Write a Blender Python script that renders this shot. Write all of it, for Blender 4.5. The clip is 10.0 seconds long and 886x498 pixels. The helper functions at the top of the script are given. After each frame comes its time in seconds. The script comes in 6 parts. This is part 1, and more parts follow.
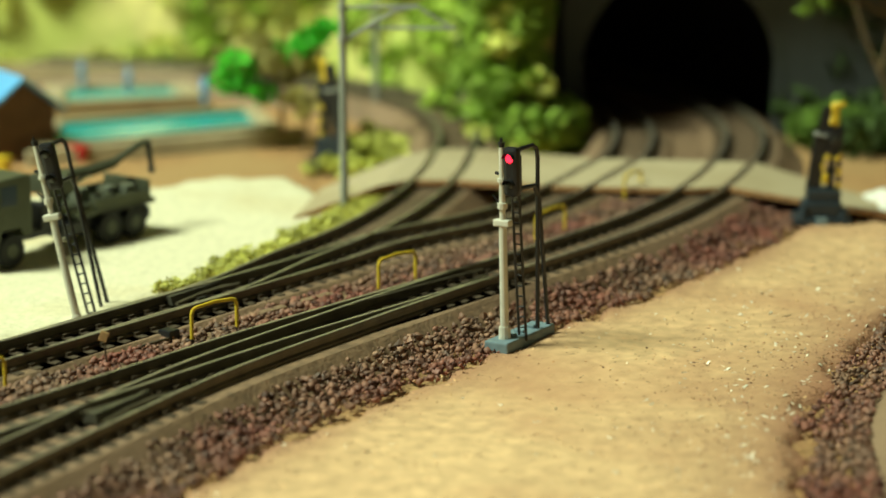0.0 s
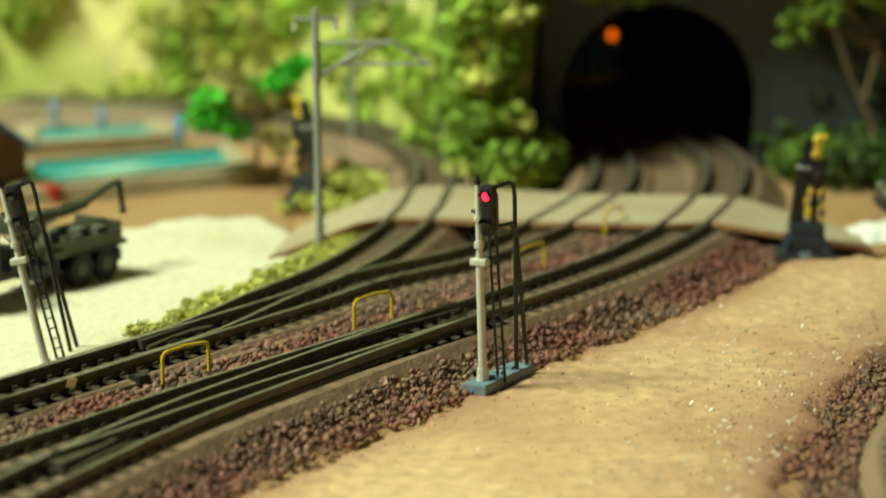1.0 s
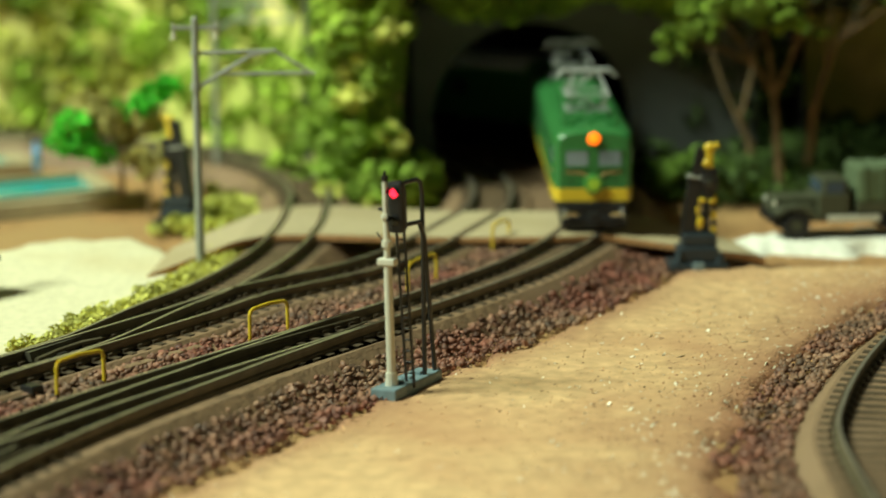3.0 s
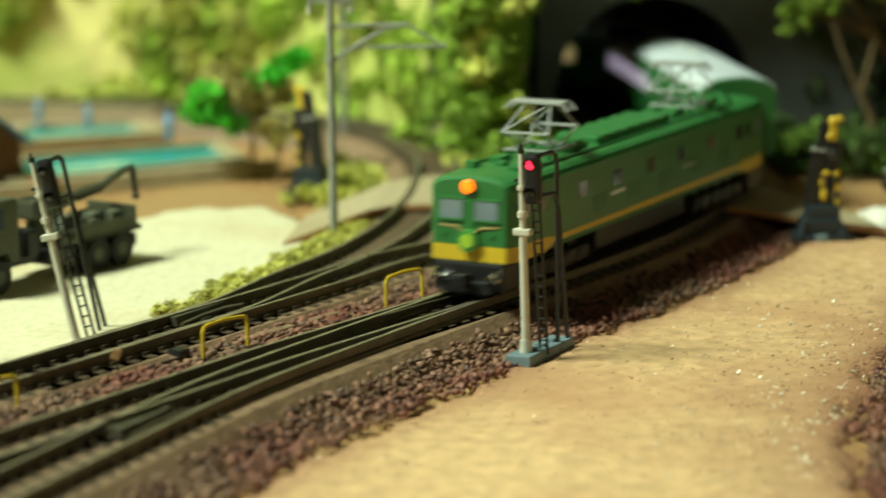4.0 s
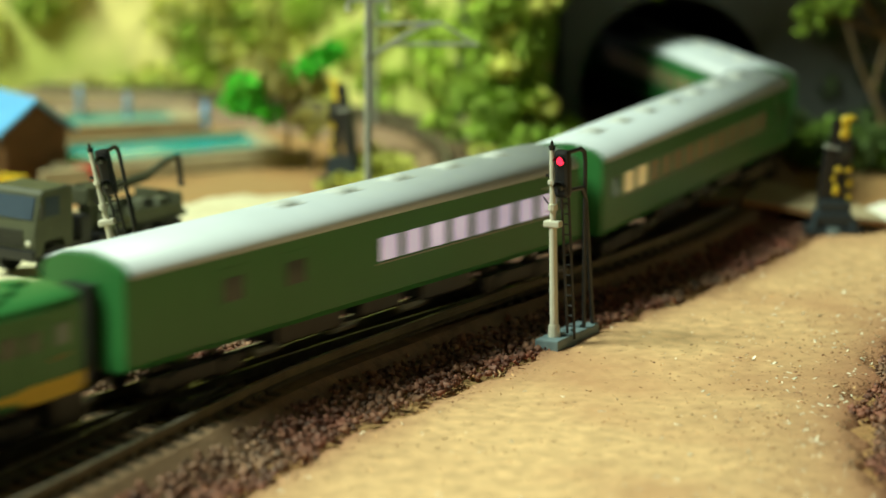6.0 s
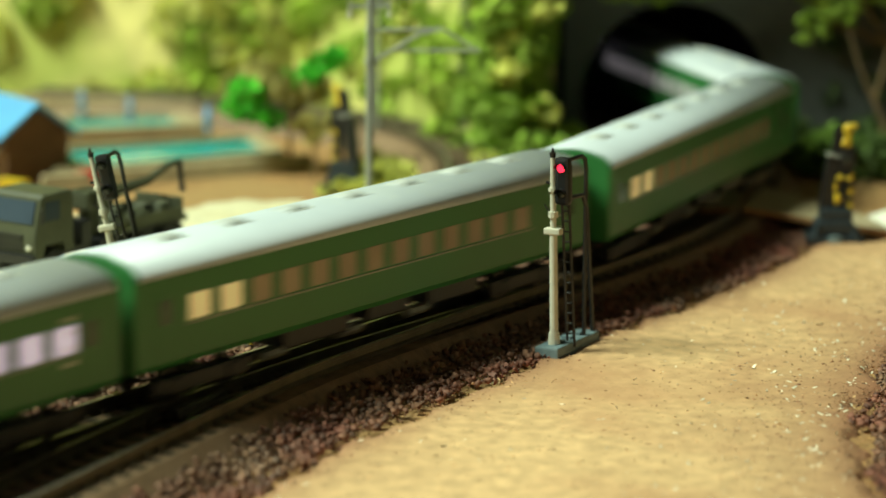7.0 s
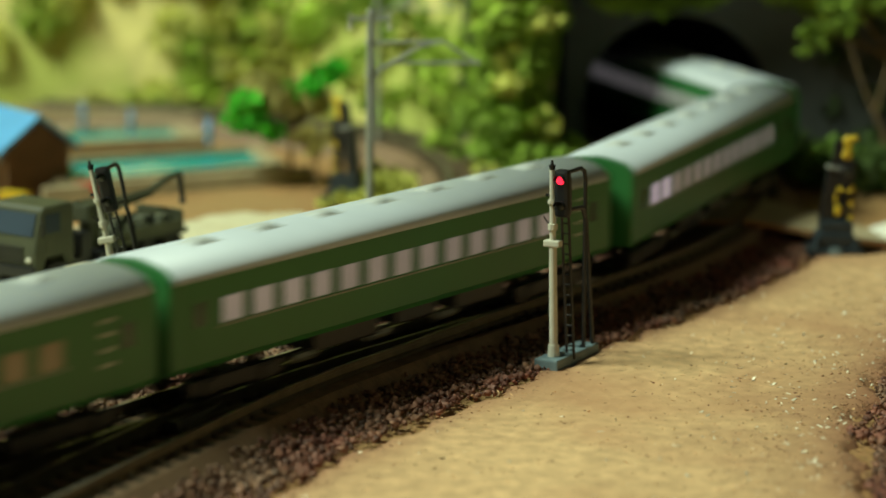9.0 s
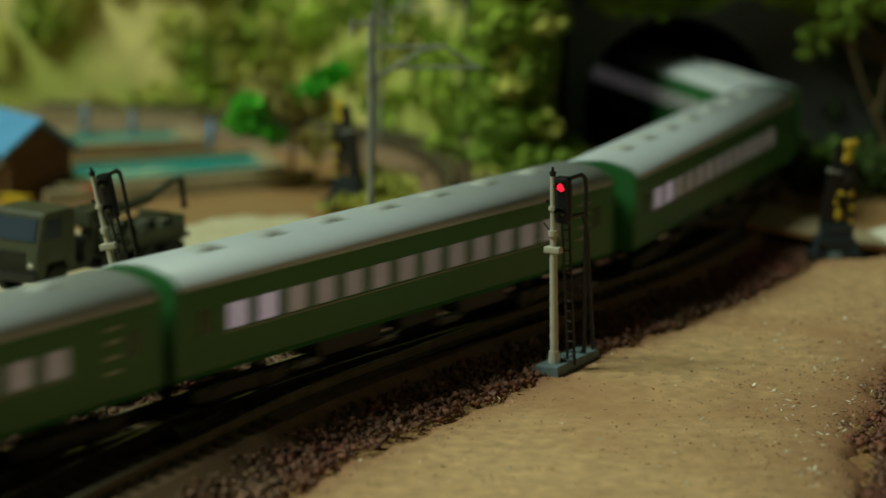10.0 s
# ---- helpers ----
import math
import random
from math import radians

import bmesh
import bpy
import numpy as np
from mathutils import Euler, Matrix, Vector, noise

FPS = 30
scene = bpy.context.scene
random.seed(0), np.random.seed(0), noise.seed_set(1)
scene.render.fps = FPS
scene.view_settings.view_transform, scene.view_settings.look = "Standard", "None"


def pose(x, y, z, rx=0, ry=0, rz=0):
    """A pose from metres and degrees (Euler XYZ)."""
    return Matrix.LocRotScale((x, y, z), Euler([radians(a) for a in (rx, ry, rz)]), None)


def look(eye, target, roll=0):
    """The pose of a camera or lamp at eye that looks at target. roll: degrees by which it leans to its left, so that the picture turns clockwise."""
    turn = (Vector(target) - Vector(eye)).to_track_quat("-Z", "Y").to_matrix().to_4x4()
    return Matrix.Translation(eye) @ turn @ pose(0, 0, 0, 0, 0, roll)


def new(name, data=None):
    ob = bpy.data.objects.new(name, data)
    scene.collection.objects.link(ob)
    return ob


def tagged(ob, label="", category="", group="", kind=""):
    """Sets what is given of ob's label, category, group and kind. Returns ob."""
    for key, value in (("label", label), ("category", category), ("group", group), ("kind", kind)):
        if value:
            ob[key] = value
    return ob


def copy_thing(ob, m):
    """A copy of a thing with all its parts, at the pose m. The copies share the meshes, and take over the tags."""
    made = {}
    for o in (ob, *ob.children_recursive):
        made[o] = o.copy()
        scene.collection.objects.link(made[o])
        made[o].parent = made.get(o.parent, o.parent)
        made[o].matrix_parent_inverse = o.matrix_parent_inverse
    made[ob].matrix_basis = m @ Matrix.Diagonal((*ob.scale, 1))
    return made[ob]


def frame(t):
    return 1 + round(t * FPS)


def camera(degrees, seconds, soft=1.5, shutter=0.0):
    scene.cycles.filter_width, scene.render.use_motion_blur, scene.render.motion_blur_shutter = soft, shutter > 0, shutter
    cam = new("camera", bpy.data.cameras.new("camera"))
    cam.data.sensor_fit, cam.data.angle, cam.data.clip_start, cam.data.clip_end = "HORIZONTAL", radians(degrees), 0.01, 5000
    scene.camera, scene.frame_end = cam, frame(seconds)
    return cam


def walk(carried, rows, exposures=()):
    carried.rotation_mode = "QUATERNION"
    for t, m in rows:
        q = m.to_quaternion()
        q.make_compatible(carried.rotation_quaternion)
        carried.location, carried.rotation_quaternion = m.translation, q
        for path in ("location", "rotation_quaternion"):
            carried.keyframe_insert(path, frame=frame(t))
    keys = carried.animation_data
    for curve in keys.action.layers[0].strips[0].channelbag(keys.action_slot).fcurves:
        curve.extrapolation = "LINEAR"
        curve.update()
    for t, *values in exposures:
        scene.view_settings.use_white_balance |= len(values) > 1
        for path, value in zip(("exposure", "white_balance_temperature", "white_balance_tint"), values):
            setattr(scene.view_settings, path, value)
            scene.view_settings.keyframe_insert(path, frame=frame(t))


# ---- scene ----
MM = 0.001
cam = camera(21.0, 10.0, shutter=0.85)
PATH = [
    (0, (10.69, -430.71, 117.17), (-12.27, 7.52, 17.52), -0.03),
    (0.5, (10.28, -425.23, 115.80), (-10.25, 13.75, 18.96), -0.21),
    (1, (11.82, -421.06, 116.28), (-8.30, 18.65, 22.74), -0.52),
    (1.2, (12.04, -418.83, 115.72), (-6.67, 21.39, 24.30), -0.55),
    (1.3, (12.15, -417.71, 115.44), (-4.19, 22.74, 24.70), -0.56),
    (1.4, (12.26, -416.59, 115.16), (0.84, 24.32, 25.91), -0.57),
    (1.5, (12.37, -415.48, 114.88), (5.99, 25.75, 26.68), -0.58),
    (1.6, (11.29, -413.70, 114.56), (13.24, 27.87, 27.91), -0.47),
    (1.7, (10.21, -411.93, 114.23), (16.44, 29.78, 28.47), -0.36),
    (1.8, (9.13, -410.15, 113.91), (19.11, 31.66, 29.05), -0.25),
    (2, (6.97, -406.60, 113.27), (18.59, 35.18, 28.41), -0.04),
    (3.3, (-8.21, -410.13, 98.94), (8.39, 32.44, 19.23), -0.50),
    (3.4, (-8.57, -411.03, 100.08), (4.99, 31.30, 18.52), -0.45),
    (3.5, (-8.92, -411.94, 101.23), (2.26, 30.18, 18.13), -0.41),
    (3.7, (-10.19, -415.02, 102.05), (-6.24, 26.92, 17.37), -0.46),
    (4, (-12.09, -419.65, 103.29), (-15.34, 22.00, 17.02), -0.52),
    (4.2, (-12.93, -428.61, 105.38), (-17.81, 12.77, 17.87), -0.51),
    (4.5, (-14.18, -442.06, 108.53), (-19.59, -1.02, 19.38), -0.48),
    (5, (-15.87, -448.03, 109.73), (-22.10, -7.09, 20.14), -0.29),
    (5.5, (-17.13, -446.43, 109.67), (-22.13, -5.46, 20.12), -0.03),
    (7, (-16.22, -445.28, 110.19), (-21.71, -4.15, 21.47), 0.43),
    (7.5, (-16.90, -444.23, 109.29), (-21.62, -2.83, 21.83), 0.50),
    (8, (-15.70, -445.17, 110.12), (-21.60, -3.77, 22.73), 0.49),
    (8.5, (-16.26, -444.53, 109.16), (-21.65, -2.87, 23.05), 0.44),
    (9, (-15.45, -445.40, 110.21), (-21.63, -3.83, 23.75), 0.41),
    (9.5, (-15.26, -445.20, 111.50), (-21.72, -3.74, 24.46), 0.42),
    (10, (-15.05, -445.85, 112.67), (-21.78, -4.49, 25.16), 0.36),
]


def mm(*v):
    return Vector(v) * MM


walk(cam, [(t, look(mm(*eye), mm(*target), roll)) for t, eye, target, roll in PATH],
     exposures=[(0, 0.0), (8.0, 0.0), (8.5, -0.12), (9.0, -0.45), (9.5, -0.88), (10.0, -1.4)])
cam.data.dof.use_dof = True
cam.data.dof.focus_distance = 0.44
cam.data.dof.aperture_fstop = 14.0

# ---- light: a dim room with a lamp over the layout ----
world = bpy.data.worlds.new("room_air")
scene.world = world
world.use_nodes = True
world.node_tree.nodes["Background"].inputs[0].default_value = (0.9, 1.0, 0.9, 1)
world.node_tree.nodes["Background"].inputs[1].default_value = 0.035


def area_lamp(name, at, aim, size, watts, color):
    data = bpy.data.lights.new(name, "AREA")
    data.shape, data.size, data.energy, data.color = "DISK", size, watts, color
    ob = new(name, data)
    ob.matrix_world = look(Vector(at), Vector(aim))
    return ob


area_lamp("ceiling_lamp", (-0.9, -0.18, 1.25), (0.0, 0.12, 0.0), 0.5, 40.5, (0.85, 1.0, 0.76))

# ---- materials ----
def material(name, color, rough=0.7, metal=0.0, vary=0.25, scale=0.3, bump=0.0, bump_scale=1.0, second=None, second_scale=0.05,
             glow=0.0, island=0.0, spec=0.5, edge=(0.45, 0.6)):
    """Noise at two scales; scales are in cycles per millimetre."""
    m = bpy.data.materials.new(name)
    m.use_nodes = True
    n, l = m.node_tree.nodes, m.node_tree.links
    b = n["Principled BSDF"]
    b.inputs["Roughness"].default_value, b.inputs["Metallic"].default_value = rough, metal
    b.inputs["Specular IOR Level"].default_value = spec
    geo = n.new("ShaderNodeNewGeometry")
    fine = n.new("ShaderNodeTexNoise")
    fine.inputs["Scale"].default_value, fine.inputs["Detail"].default_value = scale * 1000, 5
    l.new(geo.outputs["Position"], fine.inputs["Vector"])
    ramp = n.new("ShaderNodeValToRGB")
    lo, hi = [c * (1 - vary) for c in color], [min(1, c * (1 + vary)) for c in color]
    ramp.color_ramp.elements[0].position, ramp.color_ramp.elements[1].position = 0.3, 0.7
    ramp.color_ramp.elements[0].color, ramp.color_ramp.elements[1].color = (*lo, 1), (*hi, 1)
    l.new(fine.outputs["Fac"], ramp.inputs["Fac"])
    out = ramp.outputs["Color"]
    if second:
        big = n.new("ShaderNodeTexNoise")
        big.inputs["Scale"].default_value, big.inputs["Detail"].default_value = second_scale * 1000, 4
        l.new(geo.outputs["Position"], big.inputs["Vector"])
        cut = n.new("ShaderNodeMapRange")
        cut.inputs["From Min"].default_value, cut.inputs["From Max"].default_value = edge
        l.new(big.outputs["Fac"], cut.inputs["Value"])
        mix = n.new("ShaderNodeMixRGB")
        l.new(cut.outputs["Result"], mix.inputs["Fac"])
        l.new(out, mix.inputs[1])
        mix.inputs[2].default_value = (*second, 1)
        out = mix.outputs["Color"]
    if island:
        hsv = n.new("ShaderNodeHueSaturation")
        spread = n.new("ShaderNodeMapRange")
        spread.inputs["To Min"].default_value, spread.inputs["To Max"].default_value = 1 - island, 1 + island
        l.new(geo.outputs["Random Per Island"], spread.inputs["Value"])
        l.new(spread.outputs["Result"], hsv.inputs["Value"])
        l.new(out, hsv.inputs["Color"])
        out = hsv.outputs["Color"]
    l.new(out, b.inputs["Base Color"])
    if glow:
        l.new(out, b.inputs["Emission Color"])
        b.inputs["Emission Strength"].default_value = glow
    if bump:
        nb = n.new("ShaderNodeTexNoise")
        nb.inputs["Scale"].default_value, nb.inputs["Detail"].default_value = bump_scale * 1000, 4
        l.new(geo.outputs["Position"], nb.inputs["Vector"])
        bp = n.new("ShaderNodeBump")
        bp.inputs["Distance"].default_value, bp.inputs["Strength"].default_value = bump * MM, 0.8
        l.new(nb.outputs["Fac"], bp.inputs["Height"])
        l.new(bp.outputs["Normal"], b.inputs["Normal"])
    return m


M_SAND = material("sand_paint", (0.73, 0.475, 0.24), 0.72, vary=0.2, scale=0.3, bump=0.5, bump_scale=0.28, second=(0.58, 0.32, 0.16), second_scale=0.02, edge=(0.46, 0.7))
M_GRAVEL = material("pale_gravel", (0.74, 0.68, 0.46), 0.9, vary=0.1, scale=0.5, bump=0.4, bump_scale=0.8, second=(0.62, 0.5, 0.27), second_scale=0.02, edge=(0.55, 0.75))
M_WHITEGRAVEL = material("white_gravel", (0.8, 0.78, 0.68), 0.9, vary=0.16, scale=0.7, bump=0.7, bump_scale=0.9, second=(0.6, 0.54, 0.42), second_scale=0.05, edge=(0.56, 0.75))
M_EARTH = material("brown_earth", (0.40, 0.21, 0.08), 0.85, vary=0.3, scale=0.3, bump=0.6, bump_scale=0.5, second=(0.42, 0.25, 0.1), second_scale=0.02)
M_STONE = material("ballast_stone", (0.215, 0.118, 0.07), 0.6, vary=0.4, scale=0.4, island=0.6, spec=0.5, second=(0.2, 0.066, 0.042), second_scale=0.03, edge=(0.42, 0.6))
M_BED = material("ballast_bed", (0.225, 0.14, 0.078), 0.6, vary=0.35, scale=0.4, bump=0.35, bump_scale=1.2, second=(0.27, 0.17, 0.1), second_scale=0.04)
M_SLEEPER = material("sleeper_plastic", (0.085, 0.06, 0.036), 0.55, vary=0.3, scale=0.6)
M_RAIL = material("rail_steel", (0.15, 0.125, 0.078), 0.42, metal=0.4, vary=0.3, scale=0.2)
M_RAILTOP = material("rail_head", (0.5, 0.44, 0.35), 0.38, metal=0.75, vary=0.15, scale=0.2)
M_BOARD = material("board_card", (0.47, 0.38, 0.23), 0.8, vary=0.06, scale=0.4, second=(0.42, 0.33, 0.19), second_scale=0.03)
M_BOARDEDGE = material("board_edge", (0.5, 0.25, 0.1), 0.85, vary=0.15, scale=0.5)
M_PORTAL = material("portal_paint", (0.1, 0.108, 0.102), 0.75, vary=0.15, scale=0.1)
# near-black for tunnel walls: the darkness inside is put into the colour
M_DARK = material("tunnel_shade_black", (0.012, 0.01, 0.009), 0.95, vary=0.2, scale=0.1)
M_HILL = material("hill_plaster", (0.8, 0.71, 0.26), 0.9, vary=0.2, scale=0.15, second=(0.52, 0.57, 0.13), second_scale=0.025, bump=1.0, bump_scale=0.3)
M_LEAF = material("foliage_foam", (0.41, 0.57, 0.065), 0.85, vary=0.35, scale=0.12, island=0.35, second=(0.27, 0.41, 0.05), second_scale=0.03)
M_LEAFY = material("pale_foam", (0.6, 0.61, 0.13), 0.85, vary=0.3, scale=0.12, island=0.3)
M_LEAFB = material("bright_foam", (0.08, 0.62, 0.03), 0.8, vary=0.3, scale=0.15, island=0.3)
M_LEAFD = material("olive_foam", (0.44, 0.39, 0.12), 0.85, vary=0.3, scale=0.15, island=0.3)
M_GRASS = material("grass_fibre", (0.62, 0.60, 0.14), 0.85, vary=0.3, scale=0.2, island=0.35)
M_GREEN = material("green_paint", (0.033, 0.183, 0.047), 0.38, vary=0.06, scale=0.05)
M_YELLOW = material("yellow_paint", (0.75, 0.52, 0.03), 0.42, vary=0.06, scale=0.1)
M_ROOFGREY = material("grey_roof_paint", (0.56, 0.62, 0.67), 0.48, vary=0.06, scale=0.05)
M_BLACK = material("black_plastic", (0.012, 0.012, 0.013), 0.42, vary=0.2, scale=0.3)
M_WHITE = material("off_white_plastic", (0.62, 0.6, 0.5), 0.5, vary=0.1, scale=0.3)
M_BLUEGREY = material("blue_grey_plastic", (0.17, 0.24, 0.27), 0.5, vary=0.2, scale=0.3)
M_GREY = material("grey_pole_paint", (0.33, 0.34, 0.3), 0.5, vary=0.1, scale=0.2)
M_STEEL = material("bare_steel", (0.6, 0.6, 0.58), 0.3, metal=0.9, vary=0.1, scale=0.2)
M_WATER = material("pool_water", (0.03, 0.42, 0.42), 0.12, vary=0.15, scale=0.02)
M_CONC = material("concrete", (0.42, 0.34, 0.2), 0.85, vary=0.15, scale=0.1)
M_WOOD = material("brown_wood", (0.14, 0.075, 0.033), 0.7, vary=0.2, scale=0.2)
M_BLUE = material("blue_roof_paint", (0.12, 0.42, 0.8), 0.5, vary=0.08, scale=0.1)
M_RED = material("red_paint", (0.5, 0.02, 0.02), 0.5, vary=0.1, scale=0.2)
M_OLIVE = material("olive_paint", (0.065, 0.07, 0.04), 0.5, vary=0.15, scale=0.2)
M_CANVAS = material("olive_canvas", (0.10, 0.14, 0.07), 0.85, vary=0.15, scale=0.3)
M_TYRE = material("tyre_rubber", (0.013, 0.013, 0.013), 0.7, vary=0.2, scale=0.5)
M_GLASS = material("dark_window", (0.05, 0.07, 0.1), 0.08, vary=0.2, scale=0.05)
M_LAMPRED = material("red_lamp", (1.0, 0.02, 0.05), 0.3, vary=0.0, glow=3.0)
M_LAMPORANGE = material("orange_lamp", (1.0, 0.16, 0.005), 0.3, vary=0.0, glow=2.2)
M_LIT = material("lit_window", (0.78, 0.68, 0.9), 0.4, vary=0.2, scale=0.05, glow=0.42)
M_TRUNK = material("twig_bark", (0.2, 0.13, 0.06), 0.85, vary=0.3, scale=0.3)
M_OVERHANG = material("overhang_dark", (0.05, 0.045, 0.03), 0.9, vary=0.4, scale=0.05)
M_PANE = material("coach_pane", (0.42, 0.39, 0.33), 0.2, vary=0.3, scale=0.03, glow=0.06)
M_PANEWARM = material("warm_pane", (0.34, 0.26, 0.15), 0.2, vary=0.3, scale=0.03, glow=0.03)
M_PANELIT = material("bright_pane", (0.6, 0.56, 0.58), 0.2, vary=0.25, scale=0.03, glow=0.16)
M_LITWARM = material("warm_lit_window", (0.95, 0.72, 0.3), 0.3, vary=0.15, scale=0.05, glow=0.3)
M_ORANGE = material("orange_paint", (0.6, 0.36, 0.16), 0.5, vary=0.1, scale=0.2)
M_PANTO = material("pantograph_paint", (0.42, 0.43, 0.42), 0.5, metal=0.2, vary=0.12, scale=0.3)
M_CHROME = material("chrome", (0.8, 0.8, 0.78), 0.12, metal=1.0, vary=0.05, scale=0.2)
M_SKIN = material("figure_paint", (0.25, 0.4, 0.6), 0.6, vary=0.3, scale=0.3)
M_FLECK = material("pale_flake", (0.88, 0.8, 0.62), 0.35, vary=0.15, scale=0.3, island=0.3)
M_CRUMB = material("brown_crumb", (0.36, 0.185, 0.095), 0.7, vary=0.3, scale=0.3, island=0.4)
M_CHIP = material("tan_chip", (0.52, 0.31, 0.15), 0.75, vary=0.2, scale=0.3, island=0.55)
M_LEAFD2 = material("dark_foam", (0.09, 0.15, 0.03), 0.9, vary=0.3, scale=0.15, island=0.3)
M_LENS = material("dark_lens", (0.03, 0.035, 0.03), 0.1, vary=0.1, scale=0.2)
M_BLUEBLACK = material("blue_black_plastic", (0.02, 0.03, 0.038), 0.45, vary=0.3, scale=0.3)
M_FROG = material("worn_cast_metal", (0.1, 0.09, 0.065), 0.45, metal=0.4, vary=0.3, scale=0.3)
M_OLIVE2 = material("grey_olive_paint", (0.13, 0.14, 0.10), 0.5, vary=0.2, scale=0.3)
M_GLASS2 = material("tinted_window", (0.04, 0.06, 0.05), 0.12, vary=0.2, scale=0.05)
M_GLASS3 = material("cab_glass", (0.2, 0.26, 0.29), 0.1, vary=0.3, scale=0.1)
M_GREEN2 = material("headmark_green", (0.08, 0.32, 0.06), 0.4, vary=0.05, scale=0.1)
M_LIME = material("lime_paint", (0.4, 0.62, 0.05), 0.45, vary=0.05, scale=0.1)
M_TANSTRIP = material("tan_strip", (0.45, 0.3, 0.12), 0.5, vary=0.1, scale=0.1)
M_WHEEL = material("wheel_metal", (0.06, 0.055, 0.05), 0.35, metal=0.6, vary=0.2, scale=0.2)
M_STEELDARK = material("dull_steel", (0.3, 0.29, 0.25), 0.4, metal=0.6, vary=0.2, scale=0.2)
M_VENT = material("vent_paint", (0.55, 0.58, 0.56), 0.45, vary=0.06, scale=0.1)
M_SILL = material("sill_metal", (0.32, 0.34, 0.28), 0.35, metal=0.4, vary=0.1, scale=0.1)
# corner bush green, darkened so that its colour carries the shade there
M_LEAFS = material("painted_shade_foam", (0.06, 0.105, 0.018), 0.85, vary=0.3, scale=0.12, island=0.35)
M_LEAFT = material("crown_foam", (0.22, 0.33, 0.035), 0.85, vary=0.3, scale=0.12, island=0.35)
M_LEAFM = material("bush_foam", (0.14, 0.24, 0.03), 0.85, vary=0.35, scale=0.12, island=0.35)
# darker brown-green crown leaves: the shade inside the crowns, put into the colour
M_LEAFI = material("shaded_crown_foam", (0.055, 0.06, 0.018), 0.9, vary=0.3, scale=0.12, island=0.35)
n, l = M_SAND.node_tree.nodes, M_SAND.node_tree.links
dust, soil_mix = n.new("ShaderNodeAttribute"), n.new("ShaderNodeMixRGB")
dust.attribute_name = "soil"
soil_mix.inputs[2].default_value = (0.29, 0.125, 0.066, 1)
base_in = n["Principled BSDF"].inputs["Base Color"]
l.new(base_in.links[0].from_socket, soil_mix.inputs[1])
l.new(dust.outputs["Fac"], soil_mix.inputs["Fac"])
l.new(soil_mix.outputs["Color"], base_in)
M_STONE2 = M_STONE.copy()
M_STONE2.name = "single_stone"
for node in list(M_STONE2.node_tree.nodes):
    if node.type == "NEW_GEOMETRY":
        info = M_STONE2.node_tree.nodes.new("ShaderNodeObjectInfo")
        for link in list(node.outputs["Random Per Island"].links):
            M_STONE2.node_tree.links.new(info.outputs["Random"], link.to_socket)
M_WALL = material("room_wall", (0.22, 0.2, 0.17), 0.9, vary=0.05, scale=0.003)


# ---- mesh helpers; shapes are drawn in millimetres ----
def mesh_of(name, bm, mat):
    bmesh.ops.scale(bm, vec=(MM, MM, MM), verts=bm.verts)
    me = bpy.data.meshes.new(name)
    bm.to_mesh(me)
    bm.free()
    for one in (mat if isinstance(mat, (list, tuple)) else [mat]):
        me.materials.append(one)
    return me


def part(name, bm, mat, parent=None, label="", smooth=False):
    me = mesh_of(name, bm, mat)
    if smooth:
        me.polygons.foreach_set("use_smooth", [True] * len(me.polygons))
    ob = new(name, me)
    ob.parent = parent
    return tagged(ob, label)


def raw(name, verts, faces, mat, parent=None, smooth=False):
    me = bpy.data.meshes.new(name)
    me.from_pydata((np.asarray(verts, float) * MM).tolist(), [], [list(map(int, f)) for f in faces])
    for one in (mat if isinstance(mat, (list, tuple)) else [mat]):
        me.materials.append(one)
    if smooth:
        me.polygons.foreach_set("use_smooth", [True] * len(me.polygons))
    me.update()
    ob = new(name, me)
    ob.parent = parent
    return ob


def thing(name, at=(0, 0, 0), turn=0.0, label="", category="", group="", tilt=(0, 0)):
    ob = new(name)
    ob.matrix_basis = pose(*(mm(*at)), tilt[0], tilt[1], turn)
    ob.empty_display_size = 0.005
    return tagged(ob, label, category, group)


def box(bm, x0, x1, y0, y1, z0, z1, bevel=0.0, m=None, index=0):
    r = bmesh.ops.create_cube(bm, size=1.0)
    vs = r["verts"]
    for v in vs:
        v.co = ((x0 + x1) / 2 + v.co.x * (x1 - x0), (y0 + y1) / 2 + v.co.y * (y1 - y0), (z0 + z1) / 2 + v.co.z * (z1 - z0))
    fs = {f for v in vs for f in v.link_faces}
    if bevel:
        es = list({e for v in vs for e in v.link_edges})
        got = bmesh.ops.bevel(bm, geom=es, offset=bevel, segments=2, affect="EDGES", profile=0.6)
        fs = set(got["faces"]) | {f for f in fs if f.is_valid}
        vs = list({v for f in fs for v in f.verts})
    for f in fs:
        if f.is_valid:
            f.material_index = index
    if m is not None:
        bmesh.ops.transform(bm, matrix=m, verts=vs)
    return vs


def rod(bm, a, b, r, r2=None, seg=8, index=0):
    a, b = Vector(a), Vector(b)
    d = b - a
    got = bmesh.ops.create_cone(bm, cap_ends=True, segments=seg, radius1=r, radius2=r if r2 is None else r2, depth=d.length)
    turn = d.to_track_quat("Z", "Y").to_matrix().to_4x4()
    bmesh.ops.transform(bm, matrix=Matrix.Translation((a + b) / 2) @ turn, verts=got["verts"])
    for f in {f for v in got["verts"] for f in v.link_faces}:
        f.material_index = index
    return got["verts"]


